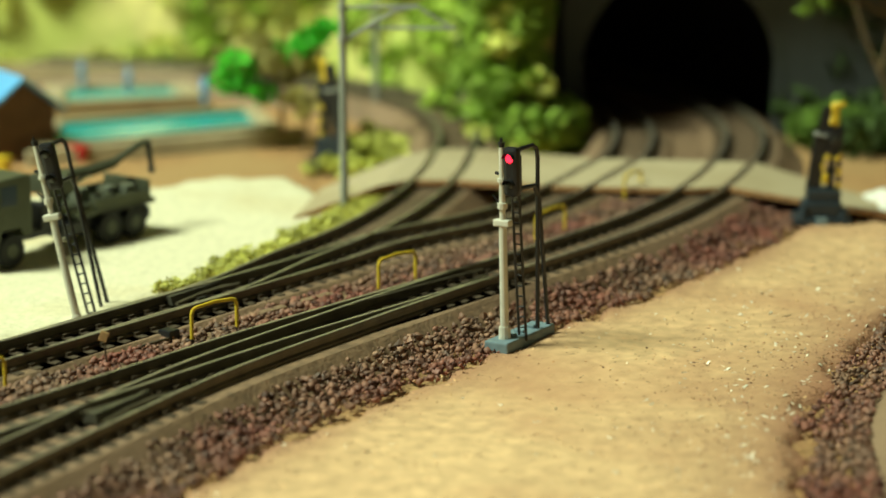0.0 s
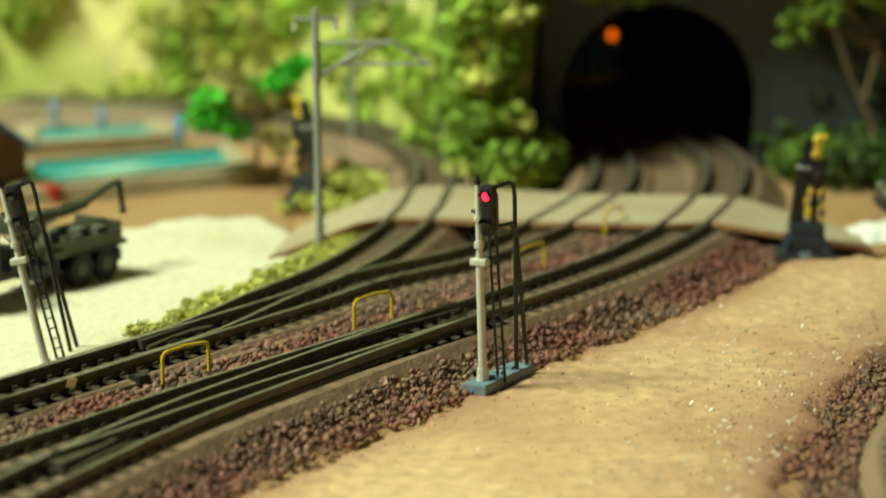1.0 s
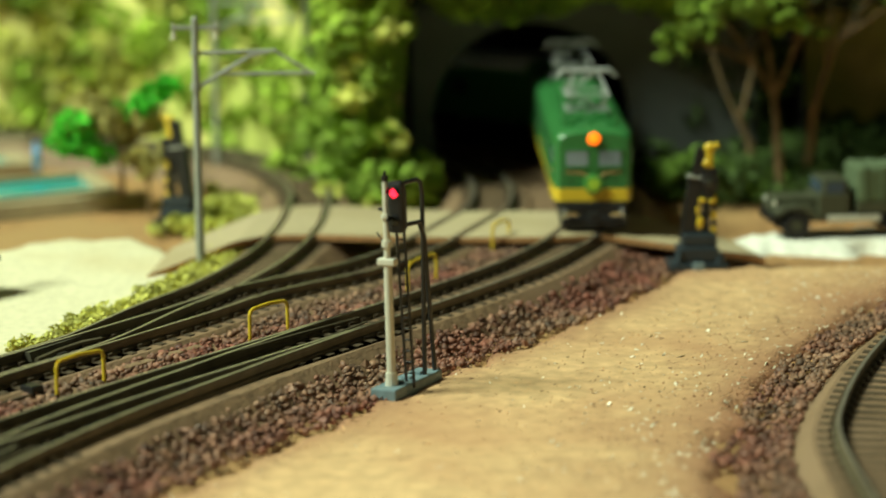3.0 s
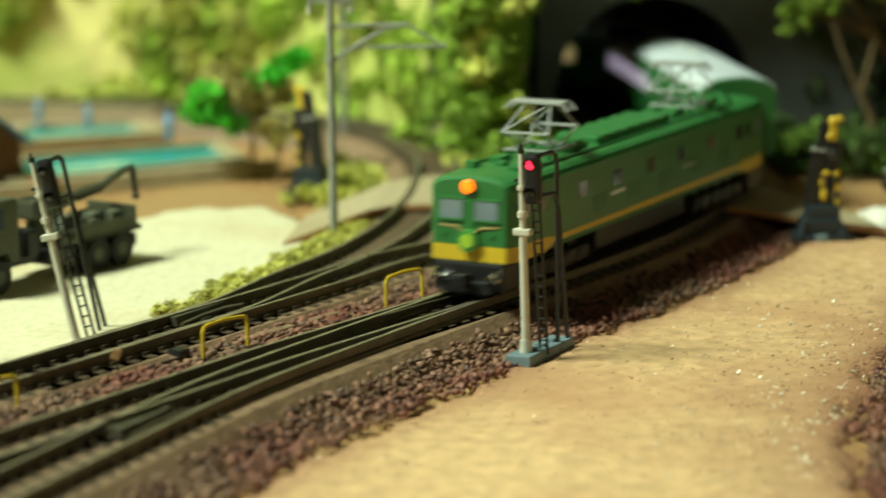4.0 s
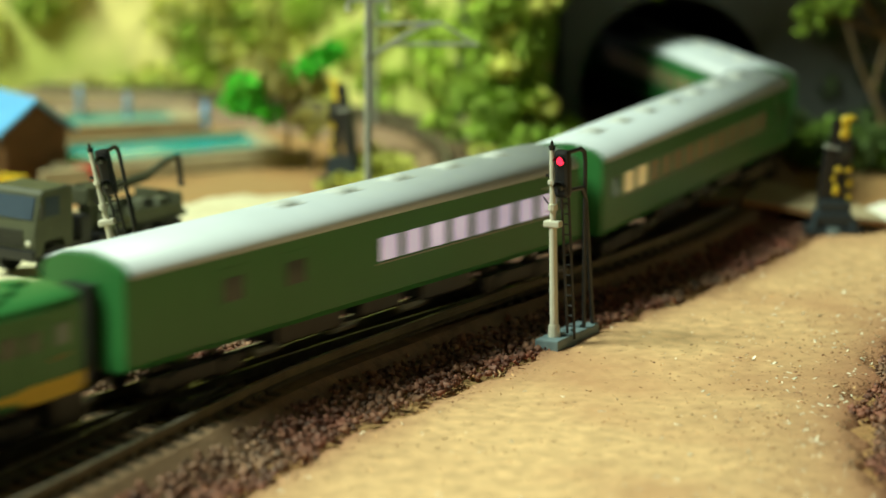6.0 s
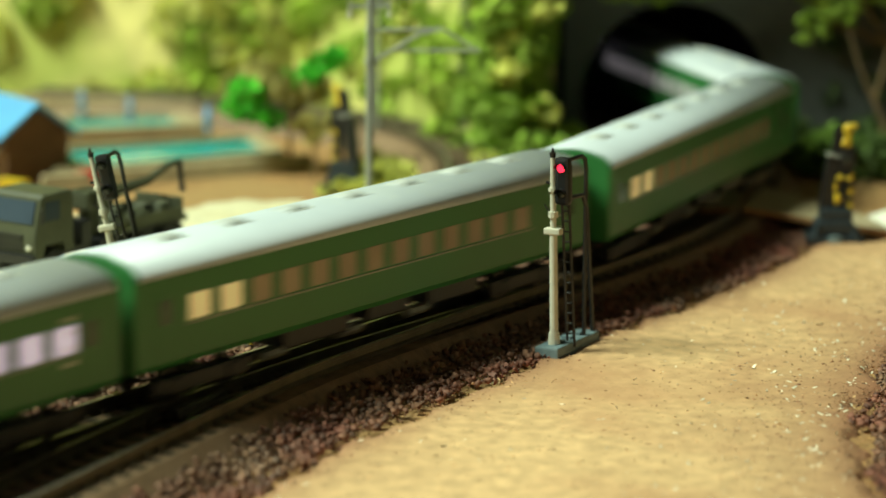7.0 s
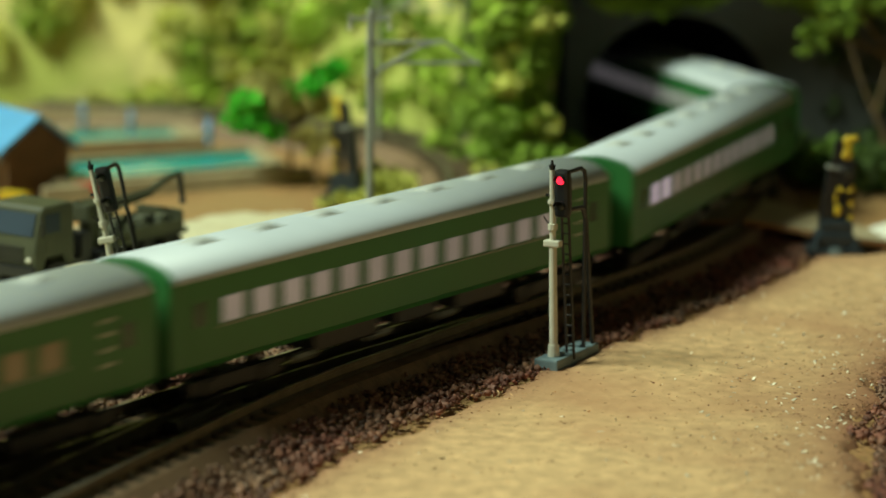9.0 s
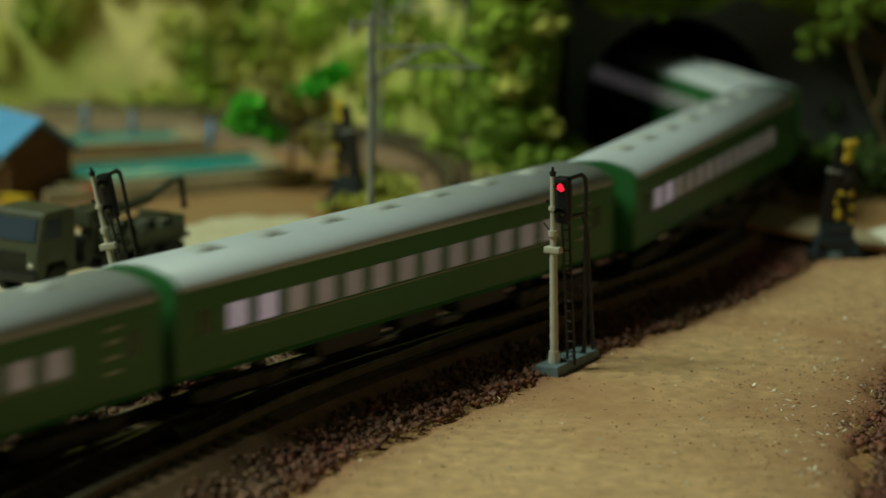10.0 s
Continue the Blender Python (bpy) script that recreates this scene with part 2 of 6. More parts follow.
def ball(bm, at, r, sub=2, squash=(1, 1, 1)):
    got = bmesh.ops.create_icosphere(bm, subdivisions=sub, radius=r)
    for v in got["verts"]:
        v.co = Vector(at) + Vector((v.co.x * squash[0], v.co.y * squash[1], v.co.z * squash[2]))
    return got["verts"]


def sweep(bm, pts, profile, closed=True, index=0):
    """A profile of (across, up) carried along points (x, y, z); across points to the right of the way."""
    rings = []
    for i, p in enumerate(pts):
        d = Vector(pts[min(i + 1, len(pts) - 1)]) - Vector(pts[max(i - 1, 0)])
        side = Vector((d.y, -d.x, 0)).normalized()
        rings.append([bm.verts.new(Vector(p) + side * a + Vector((0, 0, u))) for a, u in profile])
    k = len(profile)
    for r0, r1 in zip(rings, rings[1:]):
        for j in range(k if closed else k - 1):
            f = bm.faces.new((r0[j], r0[(j + 1) % k], r1[(j + 1) % k], r1[j]))
            f.material_index = index
    if closed:
        bm.faces.new(rings[0][::-1])
        bm.faces.new(rings[-1])
    bmesh.ops.recalc_face_normals(bm, faces=bm.faces)


def spline(pts, step=2.0):
    """Catmull-Rom through the points, evenly spaced."""
    p = np.array(pts, float)
    p = np.vstack([2 * p[0] - p[1], p, 2 * p[-1] - p[-2]])
    out = []
    for i in range(1, len(p) - 2):
        for t in np.linspace(0, 1, 40, endpoint=False):
            a, b, c, d = p[i - 1 : i + 3]
            out.append(0.5 * (2 * b + (c - a) * t + (2 * a - 5 * b + 4 * c - d) * t**2 + (3 * b - a - 3 * c + d) * t**3))
    out.append(p[-2])
    out = np.array(out)
    s = np.r_[0, np.cumsum(np.linalg.norm(np.diff(out, axis=0), axis=1))]
    even = np.linspace(0, s[-1], max(2, int(s[-1] / step)))
    return np.stack([np.interp(even, s, out[:, k]) for k in range(out.shape[1])], 1)


def offset(line, d):
    t = np.gradient(line, axis=0)
    t /= np.linalg.norm(t, axis=1)[:, None]
    return line + d * np.stack([t[:, 1], -t[:, 0]], 1)


# ---- the plan: track centre lines, in millimetres, from far to near ----
RAIL_Z = 6.5
BED_Z = 4.1


def arc_left(at, heading, radius, degrees, n=8):
    """Points that go on from a point along a heading and bend to the left; heading in degrees from +x."""
    cx, cy = at[0] - radius * math.sin(radians(heading)), at[1] + radius * math.cos(radians(heading))
    a = [radians(heading - 90 + degrees * k / n) for k in range(1, n + 1)]
    return [(cx + radius * math.cos(q), cy + radius * math.sin(q)) for q in a]


FRONT_NEAR = [(-490, -703), (-360, -502), (-240, -318), (-170, -209), (-117, -128), (-93, -91), (-69.6, -55.1), (-46.4, -19.2), (-26, 9.5), (-3, 41.5), (13.7, 66.8), (29.5, 94.0), (42.6, 124.0), (50.2, 150.0), (55.2, 173.0), (57.6, 192.0), (58.3, 208.0)]
FRONT = spline(FRONT_NEAR + arc_left((58.3, 208.0), 90, 165, 60, 8) + arc_left((-24.2, 350.9), 150, 400, 30, 4) + [(-420, 404), (-700, 404), (-950, 404), (-1250, 404)])
BRANCH = spline([(-100, -147), (-84, -112), (-70.9, -81.5), (-51.5, -38), (-30, -1.0), (-12, 28), (-3, 41.5)])
MIDDLE = spline([(-150, -110), (-115, -66), (-88, -28), (-59.0, 16.5), (-40, 46), (-26, 69.2), (-4.6, 93.5), (9.5, 121), (18.6, 146), (25.6, 168), (28.3, 188), (28.8, 205)] + arc_left((28.8, 205), 90, 140, 38, 6))
LEFT = spline([(-88, -28), (-72, -2), (-56.5, 22.5), (-45.5, 50), (-35, 74), (-26, 105), (-20, 140), (-18.3, 167), (-18, 196), (-22, 223), (-29, 247), (-40, 266), (-54, 281), (-75, 297), (-110, 315), (-160, 330)])
RIGHT = spline([(70, -100), (72.5, -56), (78, -32), (88, -3), (100, 24), (116, 52), (140, 85), (180, 125), (240, 165)])


# ---- setting: room, ground, hill, tunnel ----
def build_room():
    for name, at in (("wall_left", (-2, -1.6, 0, 0, 90, 0)), ("wall_right", (2, 0, 0, 0, 90, 0)), ("wall_back", (0, 2, 0, 90, 0, 0)), ("wall_front", (0, -2, 0, 90, 0, 0))):
        bm = bmesh.new()
        if "left" in name or "right" in name:
            x = -2000 if "left" in name else 2000
            box(bm, x - 40, x + 40, -2040, 2040, -800, 1640)
        else:
            y = 2000 if "back" in name else -2000
            box(bm, -1955, 1955, y - 40, y + 40, -800, 1640)
        tagged(part(name, bm, M_WALL), "plain pale painted room wall", "wall", kind="structure")
    bm = bmesh.new()
    box(bm, -2040, 2040, -2040, 2040, 1645, 1700)
    tagged(part("ceiling", bm, M_WALL), "plain pale painted ceiling of the room", "ceiling", kind="structure")
    bm = bmesh.new()
    box(bm, -2040, 2040, -2040, 2040, -850, -805)
    tagged(part("floor", bm, M_WOOD), "plain brown floor of the room", "floor", kind="structure")


def ground_z(x, y):
    """Gently uneven ground of the layout."""
    q = Vector((x * 0.02, y * 0.02, 3.1))
    z = 0.7 * noise.noise(q) + 0.35 * noise.noise(q * 3.3)
    return z * 0.6


def hill_foot(x):
    xs = [-1400, -170, -90, -69, -40, -12, 4, 9, 76, 82, 120, 170, 700]
    ys = [335, 335, 338, 326, 284, 224, 212, 242, 242, 264, 300, 300, 300]
    return float(np.interp(x, xs, ys))


def hill_z(x, d):
    """Height of the hillside at a distance behind its foot."""
    q = Vector((x * 0.012, d * 0.012, 7.0))
    low = float(np.interp(x, [4, 9, 76, 82], [0, 58, 58, 0]))
    rise = 185 * (1 - math.exp(-max(d, 0) / 46))
    return low + rise * (1 - low / 110) * (1 + 0.13 * noise.noise(q)) + (6 * noise.noise(q * 4) + 3 * noise.noise(q * 9)) * min(1, max(d, 0) / 15)


def sheet(name, inside, z, step, span, mat, lift=0.0, label="", category="", skirt=4.0, soil=None):
    """A patch of ground on a grid whose outline is a ragged closed line given by inside(x, y)."""
    x0, x1, y0, y1 = span
    nx, ny = int((x1 - x0) / step) + 1, int((y1 - y0) / step) + 1
    idx, verts, faces = {}, [], []
    for j in range(ny):
        for i in range(nx):
            x, y = x0 + i * step, y0 + j * step
            wob = noise.noise(Vector((x * 0.11, y * 0.11, 1.7))) * 4 + noise.noise(Vector((x * 0.4, y * 0.4, 5.7))) * 2
            d = inside(x, y) + wob
            if d > -3 * step:
                idx[i, j] = len(verts)
                verts.append((x, y, z(x, y) + lift - skirt / (1 + math.exp(min(40, 1.3 * d)))))
    for (i, j) in idx:
        four = [idx.get(k) for k in ((i, j), (i + 1, j), (i + 1, j + 1), (i, j + 1))]
        if None not in four:
            faces.append(four)
    ob = raw(name, verts, faces, mat, smooth=True)
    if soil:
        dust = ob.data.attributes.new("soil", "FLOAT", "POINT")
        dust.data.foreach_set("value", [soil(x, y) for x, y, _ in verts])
    return tagged(ob, label, category, kind="structure")


def line_distance(line):
    p = np.asarray(line)

    def far(x, y):
        d = p - (x, y)
        return float(np.sqrt((d * d).sum(1).min()))
    return far


FRONT_FAR, BRANCH_FAR, MIDDLE_FAR, LEFT_FAR, RIGHT_FAR = map(line_distance, (FRONT[::2], BRANCH[::2], MIDDLE[::2], LEFT[::2], RIGHT[::2]))


def side_of(line, x, y):
    """Signed distance from a line that goes from near to far: positive to its right."""
    d = line - (x, y)
    i = int((d * d).sum(1).argmin())
    a, b = line[max(i - 1, 0)], line[min(i + 1, len(line) - 1)]
    t = (b - a) / np.linalg.norm(b - a)
    v = np.array((x, y)) - line[i]
    return float(v[0] * t[1] - v[1] * t[0])


OUTER = np.vstack([BRANCH[:-2], FRONT[(FRONT[:, 1] > 40) & (FRONT[:, 1] < 215) & (FRONT[:, 0] > -4)]])


def sand_inside(x, y):
    a = side_of(OUTER, x, y) - 24
    b = -side_of(RIGHT, x, y) - 23
    return min(a, b, 118 - y)


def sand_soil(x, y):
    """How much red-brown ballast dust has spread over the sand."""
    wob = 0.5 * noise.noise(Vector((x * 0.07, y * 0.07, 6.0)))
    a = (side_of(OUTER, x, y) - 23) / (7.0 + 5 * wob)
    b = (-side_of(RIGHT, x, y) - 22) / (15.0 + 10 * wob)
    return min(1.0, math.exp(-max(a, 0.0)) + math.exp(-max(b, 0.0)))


def gravel_inside(x, y):
    a = -side_of(LEFT, x, y) - 16
    a2 = -side_of(MIDDLE, x, y) - 13 if y < 20 else 99
    edge = float(np.interp(x, [-260, -120, -88, -75, -60, -50, -40], [120, 132, 148, 158, 158, 140, 110]))
    return min(a, a2, edge - y)


def build_ground():
    verts, faces = [], []
    xs = np.r_[-1400, -900, -600, np.arange(-400, 401, 8), 600, 900]
    ys = np.r_[-900, -600, -400, -300, np.arange(-240, 441, 8), 600, 900]
    for y in ys:
        for x in xs:
            verts.append((x, y, ground_z(x, y) - 1.2))
    n = len(xs)
    for j in range(len(ys) - 1):
        for i in range(n - 1):
            faces.append((j * n + i, j * n + i + 1, (j + 1) * n + i + 1, (j + 1) * n + i))
    tagged(raw("ground", verts, faces, M_EARTH, smooth=True), "brown painted earth base of the model layout", "ground", kind="structure")
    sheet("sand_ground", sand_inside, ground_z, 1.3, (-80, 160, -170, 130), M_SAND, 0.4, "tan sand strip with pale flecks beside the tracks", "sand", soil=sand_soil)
    sheet("gravel_ground", gravel_inside, ground_z, 2.0, (-260, -20, -90, 165), M_GRAVEL, 1.6, "pale cream gravel yard where the crane truck stands", "gravel")
    def pad(x, y):
        return 12 - math.hypot((x - 112) / 2.1, (y - 147) * 0.95)
    sheet("gravel_pad", pad, ground_z, 1.5, (60, 160, 120, 175), M_WHITEGRAVEL, 1.8, "white gravel patch under the parked army truck", "gravel")


def build_hill():
    verts, faces = [], []
    xs = np.r_[np.arange(-1350, -300, 30.0), np.arange(-300, 301, 4.0), np.arange(310, 700, 30.0)]
    ds = np.r_[-0.01, np.arange(0, 120, 4.0), np.arange(120, 360, 12.0)]
    for x in xs:
        for d in ds:
            verts.append((x, hill_foot(x) + d, (54.0 if 6 < x < 80 else -5.0) if d < 0 else hill_z(x, d) - (4 if d == 0 else 0)))
    n = len(ds)
    for i in range(len(xs) - 1):
        for j in range(n - 1):
            faces.append((i * n + j, (i + 1) * n + j, (i + 1) * n + j + 1, i * n + j + 1))
    tagged(raw("hillside", verts, faces, M_HILL, smooth=True), "yellow-green plaster hillside behind the tracks", "hill", kind="structure")
    # rock overhang above the wooded corner, added out of view to keep it dark
    verts, faces = [], []
    xs, ys = np.arange(92, 420, 6.0), np.arange(214, 330, 6.0)
    for y in ys:
        for x in xs:
            q = Vector((x * 0.04, y * 0.04, 2.0))
            verts.append((x, y, 66 + 7 * noise.noise(q) + 0.12 * (y - 214)))
    n, k = len(xs), len(xs) * len(ys)
    verts += [(x, y, z + 60) for x, y, z in verts]
    for j in range(len(ys) - 1):
        for i in range(n - 1):
            f = (j * n + i, j * n + i + 1, (j + 1) * n + i + 1, (j + 1) * n + i)
            faces += [f[::-1], tuple(v + k for v in f)]
    for i in range(n - 1):
        faces.append((i, i + 1, i + 1 + k, i + k))
    for j in range(len(ys) - 1):
        faces.append((j * n, j * n + k, (j + 1) * n + k, (j + 1) * n))
    tagged(raw("shade_overhang", verts, faces, M_OVERHANG, smooth=True), "added unseen rock overhang that shades the wooded corner", "rock", kind="structure")


PORTAL_Y, PORTAL_X, PORTAL_R = 240.0, 41.8, 27.0


def build_tunnel():
    """A portal wall with an arched opening, and the dark space behind it."""
    inner = []
    n = 24
    for k in range(n + 1):
        a = math.pi * k / n
        c, s = math.cos(a), math.sin(a)
        inner.append((PORTAL_X - PORTAL_R * c, 18 + PORTAL_R * s))
    path_in = [(PORTAL_X - PORTAL_R + 2.0, -1)] + inner + [(PORTAL_X + PORTAL_R - 0.3, -1)]
    bm = bmesh.new()
    front, back, rim, rimb = [], [], [], []
    for x, z in path_in:
        dx, dz = x - PORTAL_X, z - 22
        k = min(62 / abs(dx) if dx else 99, 48 / abs(dz) if dz else 99)
        ox, oz = PORTAL_X + dx * k, max(22 + dz * k, -1)
        if z < 0:
            ox, oz = PORTAL_X + math.copysign(62, dx), -1
        front.append(bm.verts.new((x, PORTAL_Y, z)))
        back.append(bm.verts.new((x, PORTAL_Y + 3, z)))
        rim.append(bm.verts.new((ox, PORTAL_Y, oz)))
        rimb.append(bm.verts.new((ox, PORTAL_Y + 3, oz)))
    for i in range(len(front) - 1):
        bm.faces.new((front[i], front[i + 1], rim[i + 1], rim[i]))
        bm.faces.new((front[i], back[i], back[i + 1], front[i + 1]))
        bm.faces.new((back[i], rimb[i], rimb[i + 1], back[i + 1]))
        bm.faces.new((rim[i], rim[i + 1], rimb[i + 1], rimb[i]))
    bmesh.ops.recalc_face_normals(bm, faces=bm.faces)
    portal = thing("tunnel_portal", (0, 0, 0), 0, "dark grey double-track tunnel portal with an arched mouth", "tunnel")
    part("wall", bm, M_PORTAL, portal)
    bm = bmesh.new()
    lip = []
    for x, z in path_in:
        dx, dz = x - PORTAL_X, max(z - 18, 0)
        d = math.hypot(dx, dz)
        lip.append([bm.verts.new((x + q * dx / d, y, z + q * dz / d)) for q, y in ((0.05, PORTAL_Y + 1), (0.05, PORTAL_Y - 0.4), (2.6, PORTAL_Y - 0.4), (2.6, PORTAL_Y + 1))])
    for a, b in zip(lip, lip[1:]):
        for k in range(3):
            bm.faces.new((a[k], b[k], b[k + 1], a[k + 1]))
    bmesh.ops.recalc_face_normals(bm, faces=bm.faces)
    part("arch_ring", bm, M_PORTAL, portal)
    bm = bmesh.new()
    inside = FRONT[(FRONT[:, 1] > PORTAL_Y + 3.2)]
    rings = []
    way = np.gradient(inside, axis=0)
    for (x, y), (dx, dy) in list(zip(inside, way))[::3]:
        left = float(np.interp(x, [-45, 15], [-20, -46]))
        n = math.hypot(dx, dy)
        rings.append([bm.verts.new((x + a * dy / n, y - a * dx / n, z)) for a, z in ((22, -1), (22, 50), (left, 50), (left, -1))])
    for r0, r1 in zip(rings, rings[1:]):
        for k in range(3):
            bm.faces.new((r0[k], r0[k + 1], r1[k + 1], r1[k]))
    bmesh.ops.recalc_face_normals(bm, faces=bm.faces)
    tagged(part("tunnel_lining", bm, M_DARK), "inner walls of the tunnel, coloured black for the darkness inside", "tunnel", kind="structure")
    # a second, wide recess beside it under the added overhang, its darkness painted black
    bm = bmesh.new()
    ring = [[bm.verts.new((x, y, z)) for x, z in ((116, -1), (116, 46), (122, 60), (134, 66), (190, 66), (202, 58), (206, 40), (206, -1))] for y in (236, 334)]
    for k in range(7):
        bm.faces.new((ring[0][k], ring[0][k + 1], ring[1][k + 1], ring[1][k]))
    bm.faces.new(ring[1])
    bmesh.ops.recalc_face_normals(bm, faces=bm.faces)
    tagged(part("side_tunnel_lining", bm, M_DARK), "hollow behind the army truck, coloured black for the darkness inside", "tunnel", kind="structure")


# ---- tracks ----
def build_track(name, line, label, sleepers=True, z=RAIL_Z, skip=None, bed=True):
    t = thing(name, (0, 0, 0), 0, label, "railway track", "railway tracks")
    pts = [(x, y, 0) for x, y in line]
    if bed:
        bm = bmesh.new()
        sweep(bm, pts, [(-16.0, -1.5), (-13.0, 0.6), (-9.6, BED_Z - 0.5), (-9.0, BED_Z), (9.0, BED_Z), (9.6, BED_Z - 0.5), (13.0, 0.6), (16.0, -1.5)])
        part("roadbed", bm, M_BED, t)
    for d in (-4.85, 4.85):
        rail = [(x, y, 0) for x, y in offset(line, d)]
        bm = bmesh.new()
        sweep(bm, rail, [(-0.9, BED_Z - 0.2), (-0.9, BED_Z + 0.5), (-0.28, BED_Z + 0.8), (-0.28, z - 0.7), (-0.42, z - 0.6), (-0.42, z - 0.12), (-0.32, z - 0.02),
                        (0.32, z - 0.02), (0.42, z - 0.12), (0.42, z - 0.6), (0.28, z - 0.7), (0.28, BED_Z + 0.8), (0.9, BED_Z + 0.5), (0.9, BED_Z - 0.2)])
        r = part("rail", bm, M_RAIL, t)
        bm = bmesh.new()
        sweep(bm, rail, [(-0.3, z - 0.03), (-0.3, z), (0.3, z), (0.3, z - 0.03)])
        part("rail_head", bm, M_RAILTOP, r, "bright worn running surface")
    if sleepers:
        s = np.r_[0, np.cumsum(np.linalg.norm(np.diff(line, axis=0), axis=1))]
        bm = bmesh.new()
        box(bm, -8.2, 8.2, -0.85, 0.85, BED_Z - 0.6, BED_Z + 0.2)
        for q in (-4.85, 4.85):
            box(bm, q - 1.5, q + 1.5, -0.6, 0.6, BED_Z + 0.15, BED_Z + 0.75)
        me = mesh_of("sleeper", bm, M_SLEEPER)
        for q in np.arange(2.5, s[-1] - 2, 4.4):
            x, y = (np.interp(q, s, line[:, k]) for k in (0, 1))
            xb, yb = (np.interp(q + 1, s, line[:, k]) for k in (0, 1))
            if y > 300 or y < -135 or (skip and skip(x, y)):
                continue
            ob = new("sleeper", me)
            ob.matrix_basis = pose(*mm(x, y, 0), 0, 0, math.degrees(math.atan2(yb - y, xb - x)) - 90)
            ob.parent = t
    return t


def build_tracks():
    build_track("front_track", FRONT, "weathered brown model railway track with steel rails")
    build_track("branch_track", BRANCH, "weathered turnout track that parts from the running line", skip=lambda x, y: FRONT_FAR(x, y) < 7)
    build_track("middle_track", MIDDLE, "weathered brown model railway track leading into the tunnel")
    build_track("siding_track", LEFT, "weathered curved model railway track leading round the hill", skip=lambda x, y: MIDDLE_FAR(x, y) < 7)
    build_track("outer_track", RIGHT, "weathered curved model railway track beside the sand strip")


# ---- loose ground cover ----
def scatter_mesh(name, centers, shape_v, shape_f, sizes, mat, label, category, jitter=0.3, flat=1.0, parent=None):
    """Many small pieces in one mesh: each is the shape at its own size, turn and dents."""
    rng = np.random.default_rng(len(centers))
    c = np.asarray(centers, float)
    k, v, f = len(c), np.asarray(shape_v, float), np.asarray(shape_f, int)
    q = rng.normal(size=(k, 4))
    q /= np.linalg.norm(q, axis=1)[:, None]
    w, x, y, z = q.T
    rot = np.stack([np.stack([1 - 2 * (y * y + z * z), 2 * (x * y - z * w), 2 * (x * z + y * w)], -1),
                    np.stack([2 * (x * y + z * w), 1 - 2 * (x * x + z * z), 2 * (y * z - x * w)], -1),
                    np.stack([2 * (x * z - y * w), 2 * (y * z + x * w), 1 - 2 * (x * x + y * y)], -1)], -2)
    pts = np.repeat(v[None], k, 0) * (1 + rng.uniform(-jitter, jitter, (k, len(v), 3)))
    pts = np.einsum("kij,knj->kni", rot, pts) * np.asarray(sizes)[:, None, None]
    pts[..., 2] *= flat
    pts += c[:, None]
    faces = (f[None] + (np.arange(k) * len(v))[:, None, None]).reshape(-1, f.shape[1])
    me = bpy.data.meshes.new(name)
    me.vertices.add(k * len(v))
    me.vertices.foreach_set("co", (pts.reshape(-1) * MM))
    me.loops.add(faces.size)
    me.loops.foreach_set("vertex_index", faces.reshape(-1))
    me.polygons.add(len(faces))
    me.polygons.foreach_set("loop_start", np.arange(len(faces)) * f.shape[1])
    me.polygons.foreach_set("loop_total", np.full(len(faces), f.shape[1]))
    me.materials.append(mat)
    me.update(calc_edges=True)
    ob = new(name, me)
    ob.parent = parent
    return tagged(ob, label, category, kind="stuff" if label else "")


OCTA_V = [(1, 0, 0), (-1, 0, 0), (0, 1, 0), (0, -1, 0), (0, 0, 1), (0, 0, -1), (.6, .6, .6), (-.6, .6, -.6)]
OCTA_F = [(0, 2, 6), (2, 4, 6), (4, 0, 6), (2, 1, 4), (1, 3, 4), (3, 0, 4), (2, 0, 5), (0, 3, 5), (3, 1, 5), (1, 2, 7), (2, 5, 7), (5, 1, 7)]
LEAF_V = [(-1, 0, 0), (0, -0.55, 0.15), (1, 0, -0.1), (0, 0.55, 0.2)]
LEAF_F = [(0, 1, 2, 3)]


def track_gap(x, y):
    return min(FRONT_FAR(x, y), BRANCH_FAR(x, y), MIDDLE_FAR(x, y), LEFT_FAR(x, y), RIGHT_FAR(x, y))


